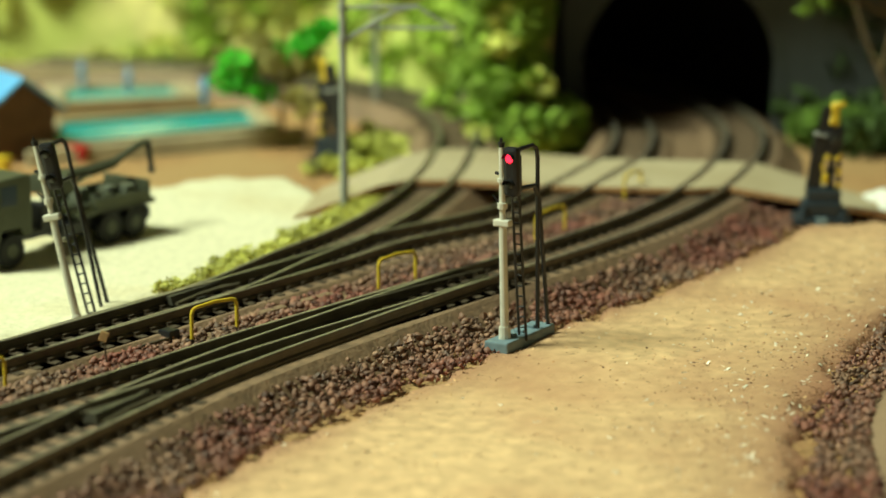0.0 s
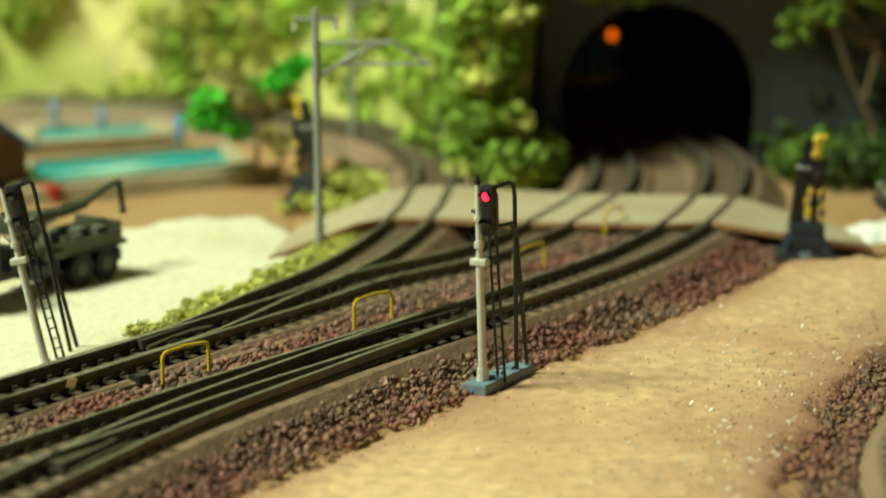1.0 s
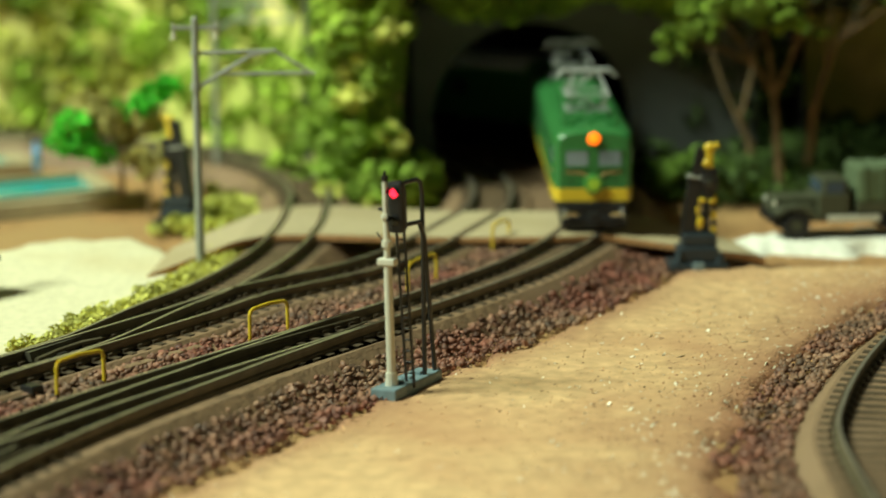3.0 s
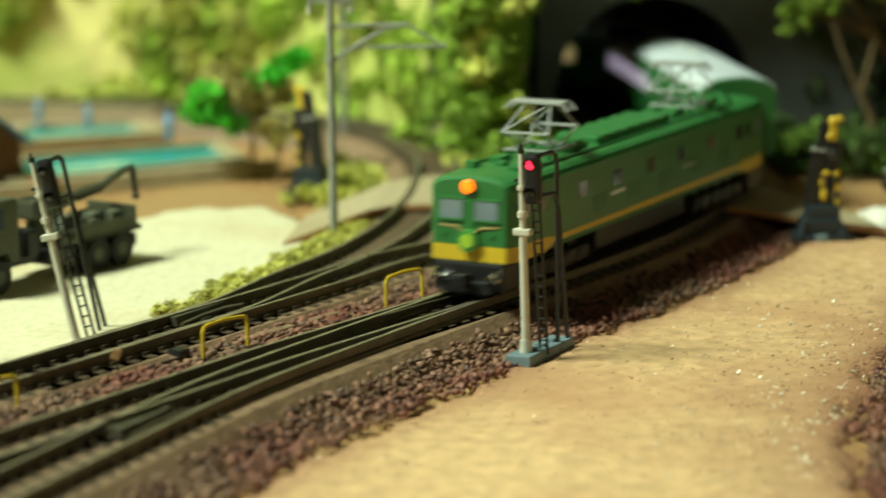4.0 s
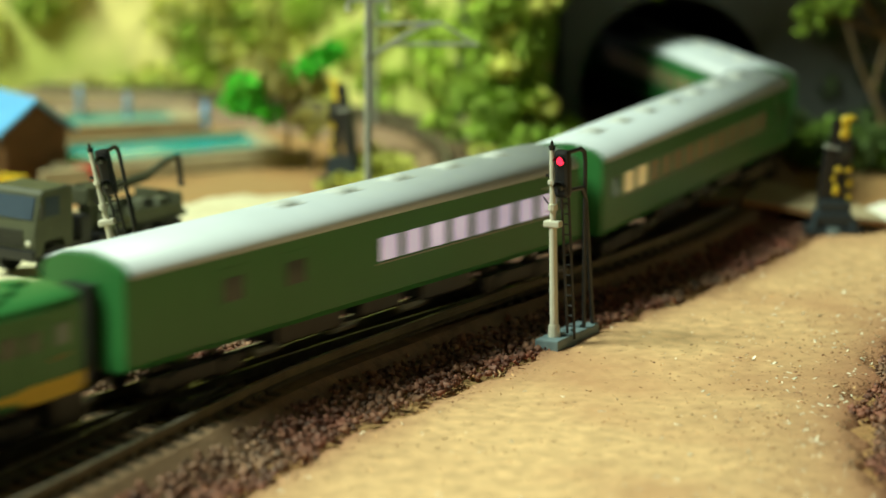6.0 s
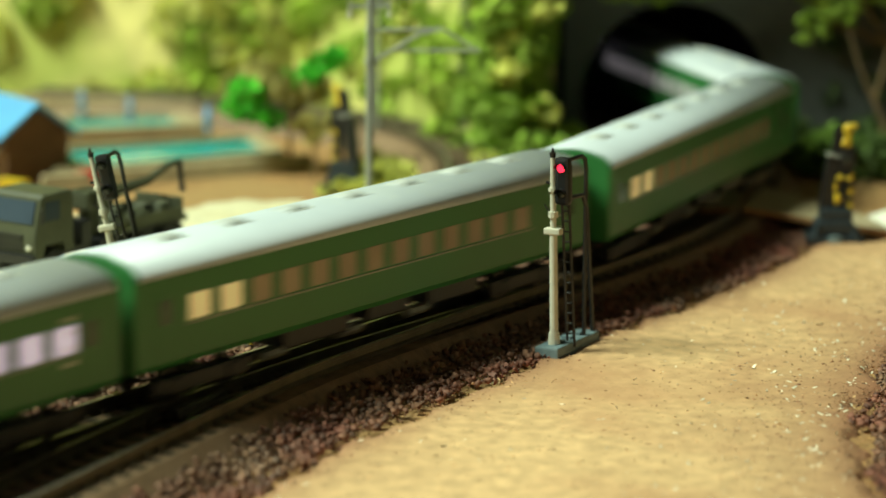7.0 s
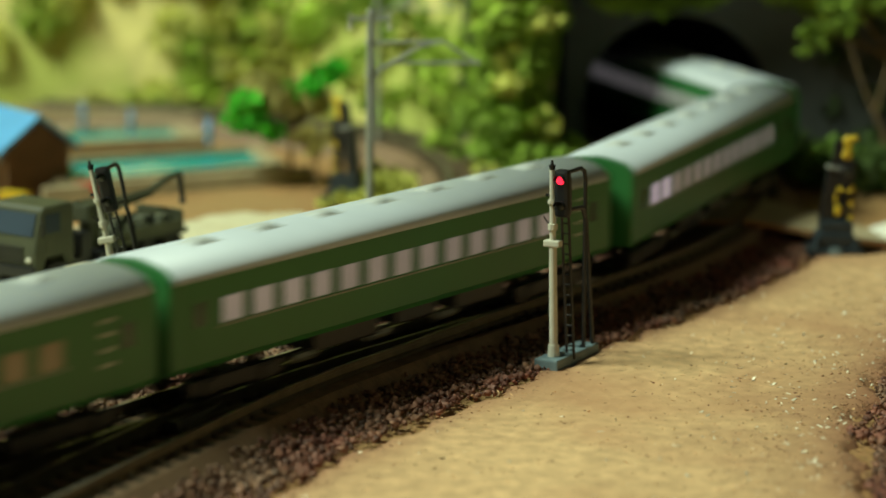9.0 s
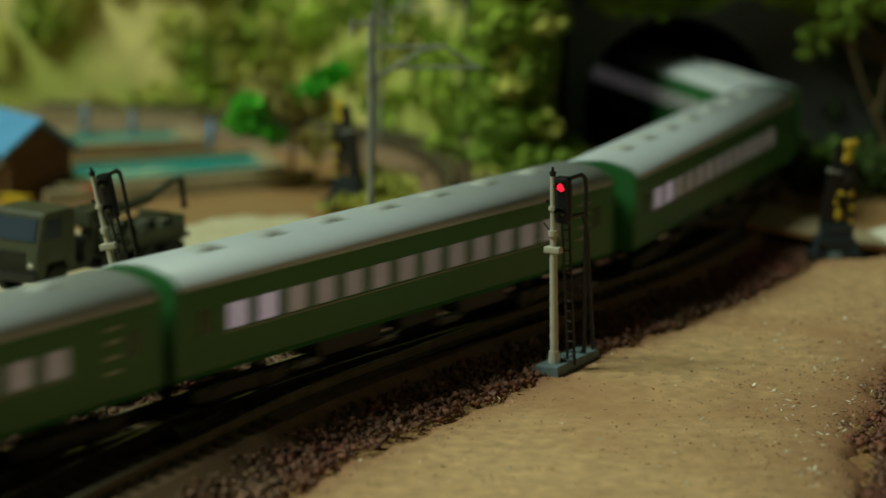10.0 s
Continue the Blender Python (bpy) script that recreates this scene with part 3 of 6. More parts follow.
def build_ballast():
    rng = np.random.default_rng(4)
    spots, sizes = [], []
    tries = rng.uniform((-110, -125), (125, 190), (115000, 2))
    for x, y in tries:
        if x < -70 + 0.55 * y - 60 or x > 125:
            continue
        g = track_gap(x, y)
        if g < 9.4 or g > 30:
            continue
        right_side = side_of(OUTER, x, y)
        wob = 3.5 * noise.noise(Vector((x * 0.09, y * 0.09, 2.0))) + 2.0 * noise.noise(Vector((x * 0.3, y * 0.3, 4.0)))
        if right_side > 0 and right_side < 60 and g == min(g, FRONT_FAR(x, y), BRANCH_FAR(x, y)) and RIGHT_FAR(x, y) > g:
            if g < 10.4 + 2.8 * rng.random() or g > 24 + wob or y > 160:
                continue
        elif RIGHT_FAR(x, y) <= g + 0.01:
            if side_of(RIGHT, x, y) > 0 or g > 22 + wob or g < 12:
                continue
        else:
            if side_of(MIDDLE, x, y) < 0 or y > 128 or g < 9.8:
                continue
        if rng.random() < 0.12:
            continue
        h = max(0.0, BED_Z - (g - 9.5) * 0.55) if g < 17 else 0.0
        inner = right_side < 0 and side_of(MIDDLE, x, y) > 0
        z = (3.2 if inner else h * 0.75 + 0.2) + ground_z(x, y) * 0.5 + rng.uniform(0, 0.8)
        spots.append((x, y, z - 0.25))
        sizes.append(rng.uniform(0.22, 0.45) if rng.random() < 0.5 else rng.uniform(0.45, 0.95))
    bank = thing("ballast", (0, 0, 0), 0, "reddish-brown crushed stone ballast heaped beside the tracks", "ballast")
    near = [i for i, p in enumerate(spots) if -34 < p[0] < 30 and 8 < side_of(OUTER, p[0], p[1]) < 26][:300]
    shapes = []
    for k in range(6):
        v = np.array(OCTA_V) * (1 + np.random.default_rng(k).uniform(-0.55, 0.55, (8, 3)))
        me = bpy.data.meshes.new("stone")
        me.from_pydata((v * MM).tolist(), [], OCTA_F)
        me.materials.append(M_STONE2)
        shapes.append(me)
    for k, i in enumerate(near):
        ob = new("stone", shapes[k % 6])
        ob.matrix_basis = pose(*mm(*spots[i]), *rng.uniform(0, 360, 3)) @ Matrix.Diagonal((sizes[i], sizes[i], sizes[i], 1))
        ob.parent = bank
    far = sorted(set(range(len(spots))) - set(near))
    rest = scatter_mesh("crushed_stone", [spots[i] for i in far], OCTA_V, OCTA_F, [sizes[i] for i in far], M_STONE, "", "", jitter=0.6, flat=0.85, parent=bank)
    tagged(rest, kind="stuff")
    # pale flecks, crumbs and husks on the sand
    spots, sizes = [], []
    for x, y in rng.uniform((-60, -110), (130, 118), (15000, 2)):
        d = sand_inside(x, y)
        if d < 1:
            continue
        near_right = max(0.0, 1 - (RIGHT_FAR(x, y) - 22) / 46) ** 1.3
        if rng.random() < 0.05 + 0.7 * near_right:
            spots.append((x, y, ground_z(x, y) + 0.45))
            sizes.append(rng.uniform(0.2, 0.62) * (1.0 if rng.random() < 0.88 else 1.6))
    half = len(spots) * 2 // 3
    scatter_mesh("sand_flecks", spots[:half], [(-1, -.3, 0), (1, -.3, .2), (1, .3, .1), (-1, .3, .25), (0, 0, .35)], [(0, 1, 4), (1, 2, 4), (2, 3, 4), (3, 0, 4)], sizes[:half], M_FLECK, "tiny pale flakes strewn over the tan sand", "flakes", flat=0.5)
    scatter_mesh("sand_crumbs", spots[half:], OCTA_V, OCTA_F, [v * 0.42 for v in sizes[half:]], M_CRUMB, "tiny brown crumbs strewn over the tan sand", "crumbs", flat=0.6)
    # thin chips and slivers trodden into the whole strip
    spots, sizes = [], []
    for x, y in rng.uniform((-60, -110), (130, 118), (9000, 2)):
        if sand_inside(x, y) > 1 and rng.random() < 0.55:
            spots.append((x, y, ground_z(x, y) + 0.36))
            sizes.append(rng.uniform(0.35, 0.95))
    scatter_mesh("sand_chips", spots, [(-1, -.22, 0), (1, -.15, .1), (.9, .2, .05), (-.8, .25, .1), (0, 0, .22)], [(0, 1, 4), (1, 2, 4), (2, 3, 4), (3, 0, 4)], sizes, M_CHIP, "thin tan and brown chips lying in the sand", "chips", flat=0.35)
    # loose grains that spread from the ballast over the edges of the sand
    spots, sizes = [], []
    for x, y in rng.uniform((-60, -110), (130, 118), (100000, 2)):
        d = sand_inside(x, y)
        if d < -3:
            continue
        a = max(0.0, side_of(OUTER, x, y) - 24) / 5.0
        b = max(0.0, -side_of(RIGHT, x, y) - 22) / (13.0 + 7 * noise.noise(Vector((x * 0.05, y * 0.05, 8.0))))
        if rng.random() < 0.35 * math.exp(-a) + 0.75 * math.exp(-b):
            spots.append((x, y, ground_z(x, y) + 0.35))
            sizes.append(rng.uniform(0.1, 0.24) if rng.random() < 0.96 else rng.uniform(0.25, 0.5))
    scatter_mesh("ballast_grains", spots, OCTA_V, OCTA_F, sizes, M_CRUMB, "fine reddish-brown grains spilling from the ballast onto the sand", "grains", flat=0.6)
    # bed of earth between the inner tracks
    pts = [(x, y) for x, y in zip(*[np.interp(np.linspace(0, 1, 70), np.linspace(0, 1, len(MIDDLE)), MIDDLE[:, k]) for k in (0, 1)]) if y < 250]
    bm = bmesh.new()
    sweep(bm, [(x, y, 0) for x, y in offset(np.array(pts), 16.0)], [(-9, -1), (-8, 2.9), (8, 2.9), (9, -1)])
    tagged(part("ballast_bank", bm, M_BED), "brown bank of ground between the two tracks", "ballast", kind="structure")


def foliage(name, blobs, mat, label, category, leaf=1.5, per=70, parent=None):
    """Clumps of small leaves: blobs are (x, y, z, radius, height factor)."""
    rng = np.random.default_rng(len(blobs) + 11)
    spots, sizes = [], []
    for x, y, z, r, h in blobs:
        n = int(per * (r / 6) ** 1.6) + 8
        d = rng.normal(size=(n, 3))
        d /= np.linalg.norm(d, axis=1)[:, None]
        k = r * rng.uniform(0.45, 1.08, n) ** 0.6
        for (a, b, c), q in zip(d, k):
            spots.append((x + a * q, y + b * q, z + c * q * h))
            sizes.append(leaf * rng.uniform(0.6, 1.35))
    return scatter_mesh(name, spots, LEAF_V, LEAF_F, sizes, mat, label, category, parent=parent)


def build_hill_woods():
    rng = np.random.default_rng(21)
    green, pale, dark = [], [], []
    for x, d in rng.uniform((-300, -2), (100, 120), (3600, 2)):
        z = hill_z(x, d)
        y = hill_foot(x) + d
        if z > 96 or (9 < x < 80 and d < 6 and z < 60) or (2 < x < 82 and z < 62):
            continue
        patch = noise.noise(Vector((x * 0.022, z * 0.03, 4.4))) + 0.4 * noise.noise(Vector((x * 0.07, z * 0.07, 9.4)))
        wooded = 0.5 if x > -56 else 0.15
        if patch + wooded < 0.05:
            if rng.random() < 0.12:
                pale.append((x, y, z, rng.uniform(3, 6), 0.7))
            continue
        r = rng.uniform(3.5, 8.0) * (1.0 if x > -56 else 1.35)
        if rng.random() < (0.2 if x > -56 else 0.6):
            pale.append((x, y - 1, z + 1, r * 0.9, 0.8))
        elif x > -56 and rng.random() < 0.07:
            dark.append((x, y, z, r * 0.8, 0.9))
        else:
            green.append((x, y - 1, z + 1, r, 0.85))
    # bushes at the foot, left of the portal and along the siding
    for x0, y0, spread, k in ((10, 214, 9, 26), (-2, 206, 10, 30), (-14, 226, 8, 18), (3, 236, 8, 20), (-26, 262, 7, 12)):
        for _ in range(k):
            x, y = rng.normal((x0, y0), spread * 0.5)
            if MIDDLE_FAR(x, y) < 15 or LEFT_FAR(x, y) < 15:
                continue
            (green if rng.random() < 0.92 else pale).append((x, y, rng.uniform(2, 9), rng.uniform(3, 6), 0.9))
    for y, z in rng.uniform((214, 4), (232, 66), (14, 2)):
        green.append((rng.normal(4.0, 1.0), y, z, rng.uniform(2.5, 4), 0.9))
    # loose clumps that break the edge of the mound beside the portal
    for z in rng.uniform(2, 70, 70):
        (green if rng.random() < 0.7 else pale).append((min(4.0, rng.normal(-4, 4.5)), rng.uniform(201, 212) + 0.05 * z, z, rng.uniform(2.2, 4.4), 0.9))
    # foliage hanging over the top of the portal
    for x in rng.uniform(-8, 104, 150):
        green.append((x, rng.uniform(225, 241), rng.uniform(58, 80) + 5 * noise.noise(Vector((x * 0.08, 3.0, 0.0))), rng.uniform(4, 7), 0.8))
    for x in rng.uniform(14, 100, 120):
        green.append((x, 238 + rng.uniform(-4, 8), 58 + rng.uniform(-5, 14) + 7 * abs(x - 44) / 50 * rng.uniform(-2, 1), rng.uniform(4, 7), 0.8))
    for x in rng.uniform(14, 84, 75):
        low = float(np.interp(x, [13, 23, 36, 47, 58, 67, 81], [53, 48, 47, 49, 53, 55, 49]))
        green.append((x, rng.uniform(232, 238), low + rng.exponential(5.0), rng.uniform(2.0, 3.8), 0.9))
    for z in rng.uniform(4, 62, 80):
        green.append((rng.normal(-7, 4), 214 + rng.uniform(-5, 4), z, rng.uniform(3.5, 6.5), 0.9))
    foliage("hill_foliage", green, M_LEAF, "green foam foliage clumps covering the hillside", "foliage", leaf=1.9, per=95)
    foliage("hill_scrub", pale, M_LEAFY, "pale yellow-green scrub on the hillside", "foliage", leaf=1.8, per=80)
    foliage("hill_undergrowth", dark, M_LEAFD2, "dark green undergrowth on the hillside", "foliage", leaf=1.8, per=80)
    # bushes whose shade is painted in by a darker foam colour
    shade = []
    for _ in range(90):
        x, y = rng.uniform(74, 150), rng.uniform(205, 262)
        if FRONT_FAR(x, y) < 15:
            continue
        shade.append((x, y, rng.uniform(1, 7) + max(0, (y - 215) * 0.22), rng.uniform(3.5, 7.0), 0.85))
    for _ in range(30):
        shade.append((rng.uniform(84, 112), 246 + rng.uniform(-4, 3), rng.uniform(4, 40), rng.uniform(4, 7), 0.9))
    front = []
    for _ in range(60):
        x, y = rng.uniform(72, 108), rng.uniform(210, 226)
        if FRONT_FAR(x, y) > 15.5:
            front.append((x, y, rng.uniform(1, 4) + 9 * math.exp(-((x - 84) / 11) ** 2) * rng.random(), rng.uniform(2.5, 4.5), 0.8))
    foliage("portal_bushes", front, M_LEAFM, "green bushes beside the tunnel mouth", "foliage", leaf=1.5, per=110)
    foliage("corner_bushes", shade, M_LEAFS, "green bushes beside the tunnel with shade put into their colour", "foliage", leaf=1.7, per=80)


def limb(bm, pts, r0, r1, seg=7):
    pts = [Vector(p) for p in pts]
    n = len(pts) - 1
    for i, (a, b) in enumerate(zip(pts, pts[1:])):
        rod(bm, a, b + (b - a) * 0.04, r0 + (r1 - r0) * i / n, r0 + (r1 - r0) * (i + 1) / n, seg)


def tree(at, height, crown, leaf_mat, label, spread=8.0, seed=1, trunk_r=0.9, forks=4, group=""):
    rng = np.random.default_rng(seed)
    t = thing("tree", at, 0, label, "tree", group)
    bm = bmesh.new()
    top = height * 0.45
    limb(bm, [(0, 0, -1), (0.4, 0.1, top * 0.5), (0.2, -0.3, top)], trunk_r, trunk_r * 0.7)
    ends = []
    for k in range(forks):
        a = 6.28 * k / forks + rng.uniform(-0.5, 0.5)
        e = (math.cos(a) * spread * rng.uniform(0.5, 0.9), math.sin(a) * spread * rng.uniform(0.4, 0.8), height * rng.uniform(0.75, 1.0))
        m = (e[0] * 0.4, e[1] * 0.4, (top + e[2]) / 2 - 1)
        limb(bm, [(0.2, -0.3, top * 0.92), m, e], trunk_r * 0.6, trunk_r * 0.25, 6)
        ends += [e, m]
    part("trunk", bm, M_TRUNK, t)
    blobs = []
    for e in ends[::2]:
        for _ in range(crown):
            d = rng.normal(size=3) * (spread * 0.28, spread * 0.28, height * 0.09)
            blobs.append((e[0] + d[0], e[1] + d[1], e[2] + d[2], rng.uniform(1.8, 3.6) * (1 + spread / 40), 0.7))
    foliage("crown", blobs, leaf_mat, "", "", leaf=1.4, per=130, parent=t)
    return t


def corner_tree(trunks, lit, shaded, label):
    """A tall tree: its limbs as lines of points, leaf clumps on the sunny side and brown-green ones within, whose dark
    colour paints the shade.
    """
    base = Vector(trunks[0][0])
    t = thing("tree", base, 0, label, "tree", "trees in the corner")
    bm = bmesh.new()
    for k, line in enumerate(trunks):
        limb(bm, [Vector(p) - base for p in line], 1.3 if k == 0 else 0.7, 0.8 if k == 0 else 0.25, 7)
    part("trunk", bm, M_TRUNK, t)
    rng = np.random.default_rng(int(base.x))
    for name, spots, mat, n, leaf in (("crown", lit, M_LEAFT, 7, 1.25), ("shaded_crown", shaded, M_LEAFI, 5, 1.2)):
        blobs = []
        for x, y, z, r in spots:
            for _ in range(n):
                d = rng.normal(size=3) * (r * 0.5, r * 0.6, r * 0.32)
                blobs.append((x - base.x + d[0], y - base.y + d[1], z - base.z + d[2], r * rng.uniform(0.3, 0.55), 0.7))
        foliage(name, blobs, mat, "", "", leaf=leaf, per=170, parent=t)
    return t


def build_trees():
    t = tree((-68, 217, 0), 26, 5, M_LEAFD, "small olive-brown tree with bright green leaf tufts by the pond", 12, 3, 0.8, 6)
    foliage("leaf_tuft", [(-11, -9, 22, 5.0, 0.9), (-8, -9, 17, 4.0, 0.8), (-14, -9, 18, 4.0, 0.8), (-4, -4, 14, 3.5, .8)], M_LEAFB, "", "", 1.5, 160, t)
    foliage("leaf_tuft", [(11, -9, 31, 4.0, 0.7), (14, -9, 33, 3.0, 0.7), (7, -9, 28, 3.2, 0.8), (1, -4, 25, 2.6, 1.4)], M_LEAFB, "", "", 1.5, 160, t)
    tree((-60, 205, 0), 17, 2, M_LEAFD, "low olive shrub tree beside the pond", 6, 8, 0.5, 4)
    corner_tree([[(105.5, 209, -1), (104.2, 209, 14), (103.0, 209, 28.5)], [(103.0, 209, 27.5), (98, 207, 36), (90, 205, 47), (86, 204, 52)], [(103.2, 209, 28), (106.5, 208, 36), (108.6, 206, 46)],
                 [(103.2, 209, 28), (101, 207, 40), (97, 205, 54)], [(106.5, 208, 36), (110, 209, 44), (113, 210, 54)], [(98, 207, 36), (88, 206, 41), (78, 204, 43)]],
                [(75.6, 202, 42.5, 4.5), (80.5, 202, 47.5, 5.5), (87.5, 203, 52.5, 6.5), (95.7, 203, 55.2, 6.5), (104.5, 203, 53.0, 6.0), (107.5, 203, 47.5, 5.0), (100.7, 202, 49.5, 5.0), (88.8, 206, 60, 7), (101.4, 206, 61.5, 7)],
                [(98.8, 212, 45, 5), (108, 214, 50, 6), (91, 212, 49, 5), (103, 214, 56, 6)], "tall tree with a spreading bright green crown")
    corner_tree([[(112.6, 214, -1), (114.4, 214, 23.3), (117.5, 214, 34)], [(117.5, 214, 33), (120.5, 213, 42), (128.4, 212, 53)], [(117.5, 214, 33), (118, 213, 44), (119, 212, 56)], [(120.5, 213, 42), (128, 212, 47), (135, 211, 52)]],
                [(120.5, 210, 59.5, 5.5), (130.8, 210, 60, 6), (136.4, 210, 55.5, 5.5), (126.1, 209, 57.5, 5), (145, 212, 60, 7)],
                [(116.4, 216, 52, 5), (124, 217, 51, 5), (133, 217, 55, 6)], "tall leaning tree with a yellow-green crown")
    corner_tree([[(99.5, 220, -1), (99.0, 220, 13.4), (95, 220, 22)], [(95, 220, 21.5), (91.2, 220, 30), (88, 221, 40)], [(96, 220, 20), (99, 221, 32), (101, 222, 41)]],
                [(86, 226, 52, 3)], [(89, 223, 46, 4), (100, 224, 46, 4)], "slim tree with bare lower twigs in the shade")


def build_grass():
    rng = np.random.default_rng(31)
    blobs = []
    for x, y in rng.uniform((-84, 25), (-28, 150), (2600, 2)):
        g = -side_of(LEFT, x, y)
        if 10.5 < g < 18.5 + 4 * noise.noise(Vector((x * 0.1, y * 0.1, 0))) and y > 34:
            if y < 60 and rng.random() < 0.45:
                continue
            blobs.append((x, y, 2.0 + rng.uniform(0, 1.2), rng.uniform(1.0, 2.2), 0.8))
    foliage("grass_verge", blobs, M_GRASS, "yellow-green turf tufts along the siding", "grass", leaf=0.6, per=340)
    blobs = [(-41 + rng.normal() * 6, 190 + rng.normal() * 14, 1.2 + rng.uniform(0, 1.5), rng.uniform(1.6, 3), 0.8) for _ in range(110)]
    blobs = [b for b in blobs if LEFT_FAR(b[0], b[1]) > 14]
    foliage("bush_row", blobs, M_LEAFY, "yellow-green bushes inside the siding curve", "bush", leaf=1.1, per=120)


# ---- level crossing ----
def crossing_front(x):
    return float(np.interp(x, [-51, -48, -38, -25, -12, 5, 18, 37, 50, 64, 76, 100], [108, 121, 128, 131, 131, 126, 124.5, 123.6, 126, 123, 121, 119]))


def crossing_back(x):
    return float(np.interp(x, [-51, -41, -33, -8, 17, 39, 69, 100], [139, 160, 171, 173, 161, 160, 156, 150]))


def cut(line, limit):
    """Where a line crosses a limit given by x."""
    for p, q in zip(line, line[1:]):
        a, b = p[1] - limit(p[0]), q[1] - limit(q[0])
        if a <= 0 < b:
            return p + (q - p) * (-a / (b - a))
    return None


def between(line, n=7):
    a, b = cut(line, crossing_front), cut(line, crossing_back)
    inside = [p for p in line if a[1] < p[1] < b[1]]
    pts = np.array([a, *inside, b])
    s = np.r_[0, np.cumsum(np.linalg.norm(np.diff(pts, axis=0), axis=1))]
    return [(np.interp(q, s, pts[:, 0]), np.interp(q, s, pts[:, 1])) for q in np.linspace(0, s[-1], n)]


def build_crossing():
    t = thing("level_crossing", (0, 0, 0), 0, "tan card road boards of a level crossing laid over the tracks", "level crossing")
    rails = {n: (between(offset(line, -4.85 - 0.9)), between(offset(line, -4.85 + 1.1)), between(offset(line, 4.85 - 1.1)), between(offset(line, 4.85 + 0.9)))
             for n, line in (("l", LEFT), ("m", MIDDLE), ("f", FRONT))}
    west = [(x, y) for x, y in zip(np.linspace(-52, -49, 7), np.linspace(106, 140, 7))]
    east = [(x, y) for x, y in zip(np.linspace(86, 82, 7), np.linspace(120, 142, 7))]
    z = RAIL_Z - 0.1
    for a, b, za, zb in ((west, rails["l"][0], 2.2, z), (rails["l"][1], rails["l"][2], z, z), (rails["l"][3], rails["m"][0], z, z), (rails["m"][1], rails["m"][2], z, z),
                         (rails["m"][3], rails["f"][0], z, z), (rails["f"][1], rails["f"][2], z, z), (rails["f"][3], east, z, 1.6)):
        bm = bmesh.new()
        top = [[bm.verts.new((p[0] + (q[0] - p[0]) * k / 4, p[1] + (q[1] - p[1]) * k / 4, za + (zb - za) * min(1, (k / 4) * (1.0 if za == zb else 1.3)) if za <= zb else za + (zb - za) * k / 4)) for k in range(5)] for p, q in zip(a, b)]
        low = [[bm.verts.new(v.co - Vector((0, 0, 1.3))) for v in row] for row in top]
        for i in range(6):
            for k in range(4):
                bm.faces.new((top[i][k], top[i][k + 1], top[i + 1][k + 1], top[i + 1][k]))
                bm.faces.new((low[i][k], low[i + 1][k], low[i + 1][k + 1], low[i][k + 1]))
        ring = [(0, k) for k in range(5)] + [(i, 4) for i in range(1, 7)] + [(6, k) for k in (3, 2, 1, 0)] + [(i, 0) for i in (5, 4, 3, 2, 1)]
        for (i, k), (j, m) in zip(ring, ring[1:] + ring[:1]):
            f = bm.faces.new((top[i][k], top[j][m], low[j][m], low[i][k]))
            f.material_index = 1
        bmesh.ops.recalc_face_normals(bm, faces=bm.faces)
        part("board", bm, [M_BOARD, M_BOARDEDGE], t)


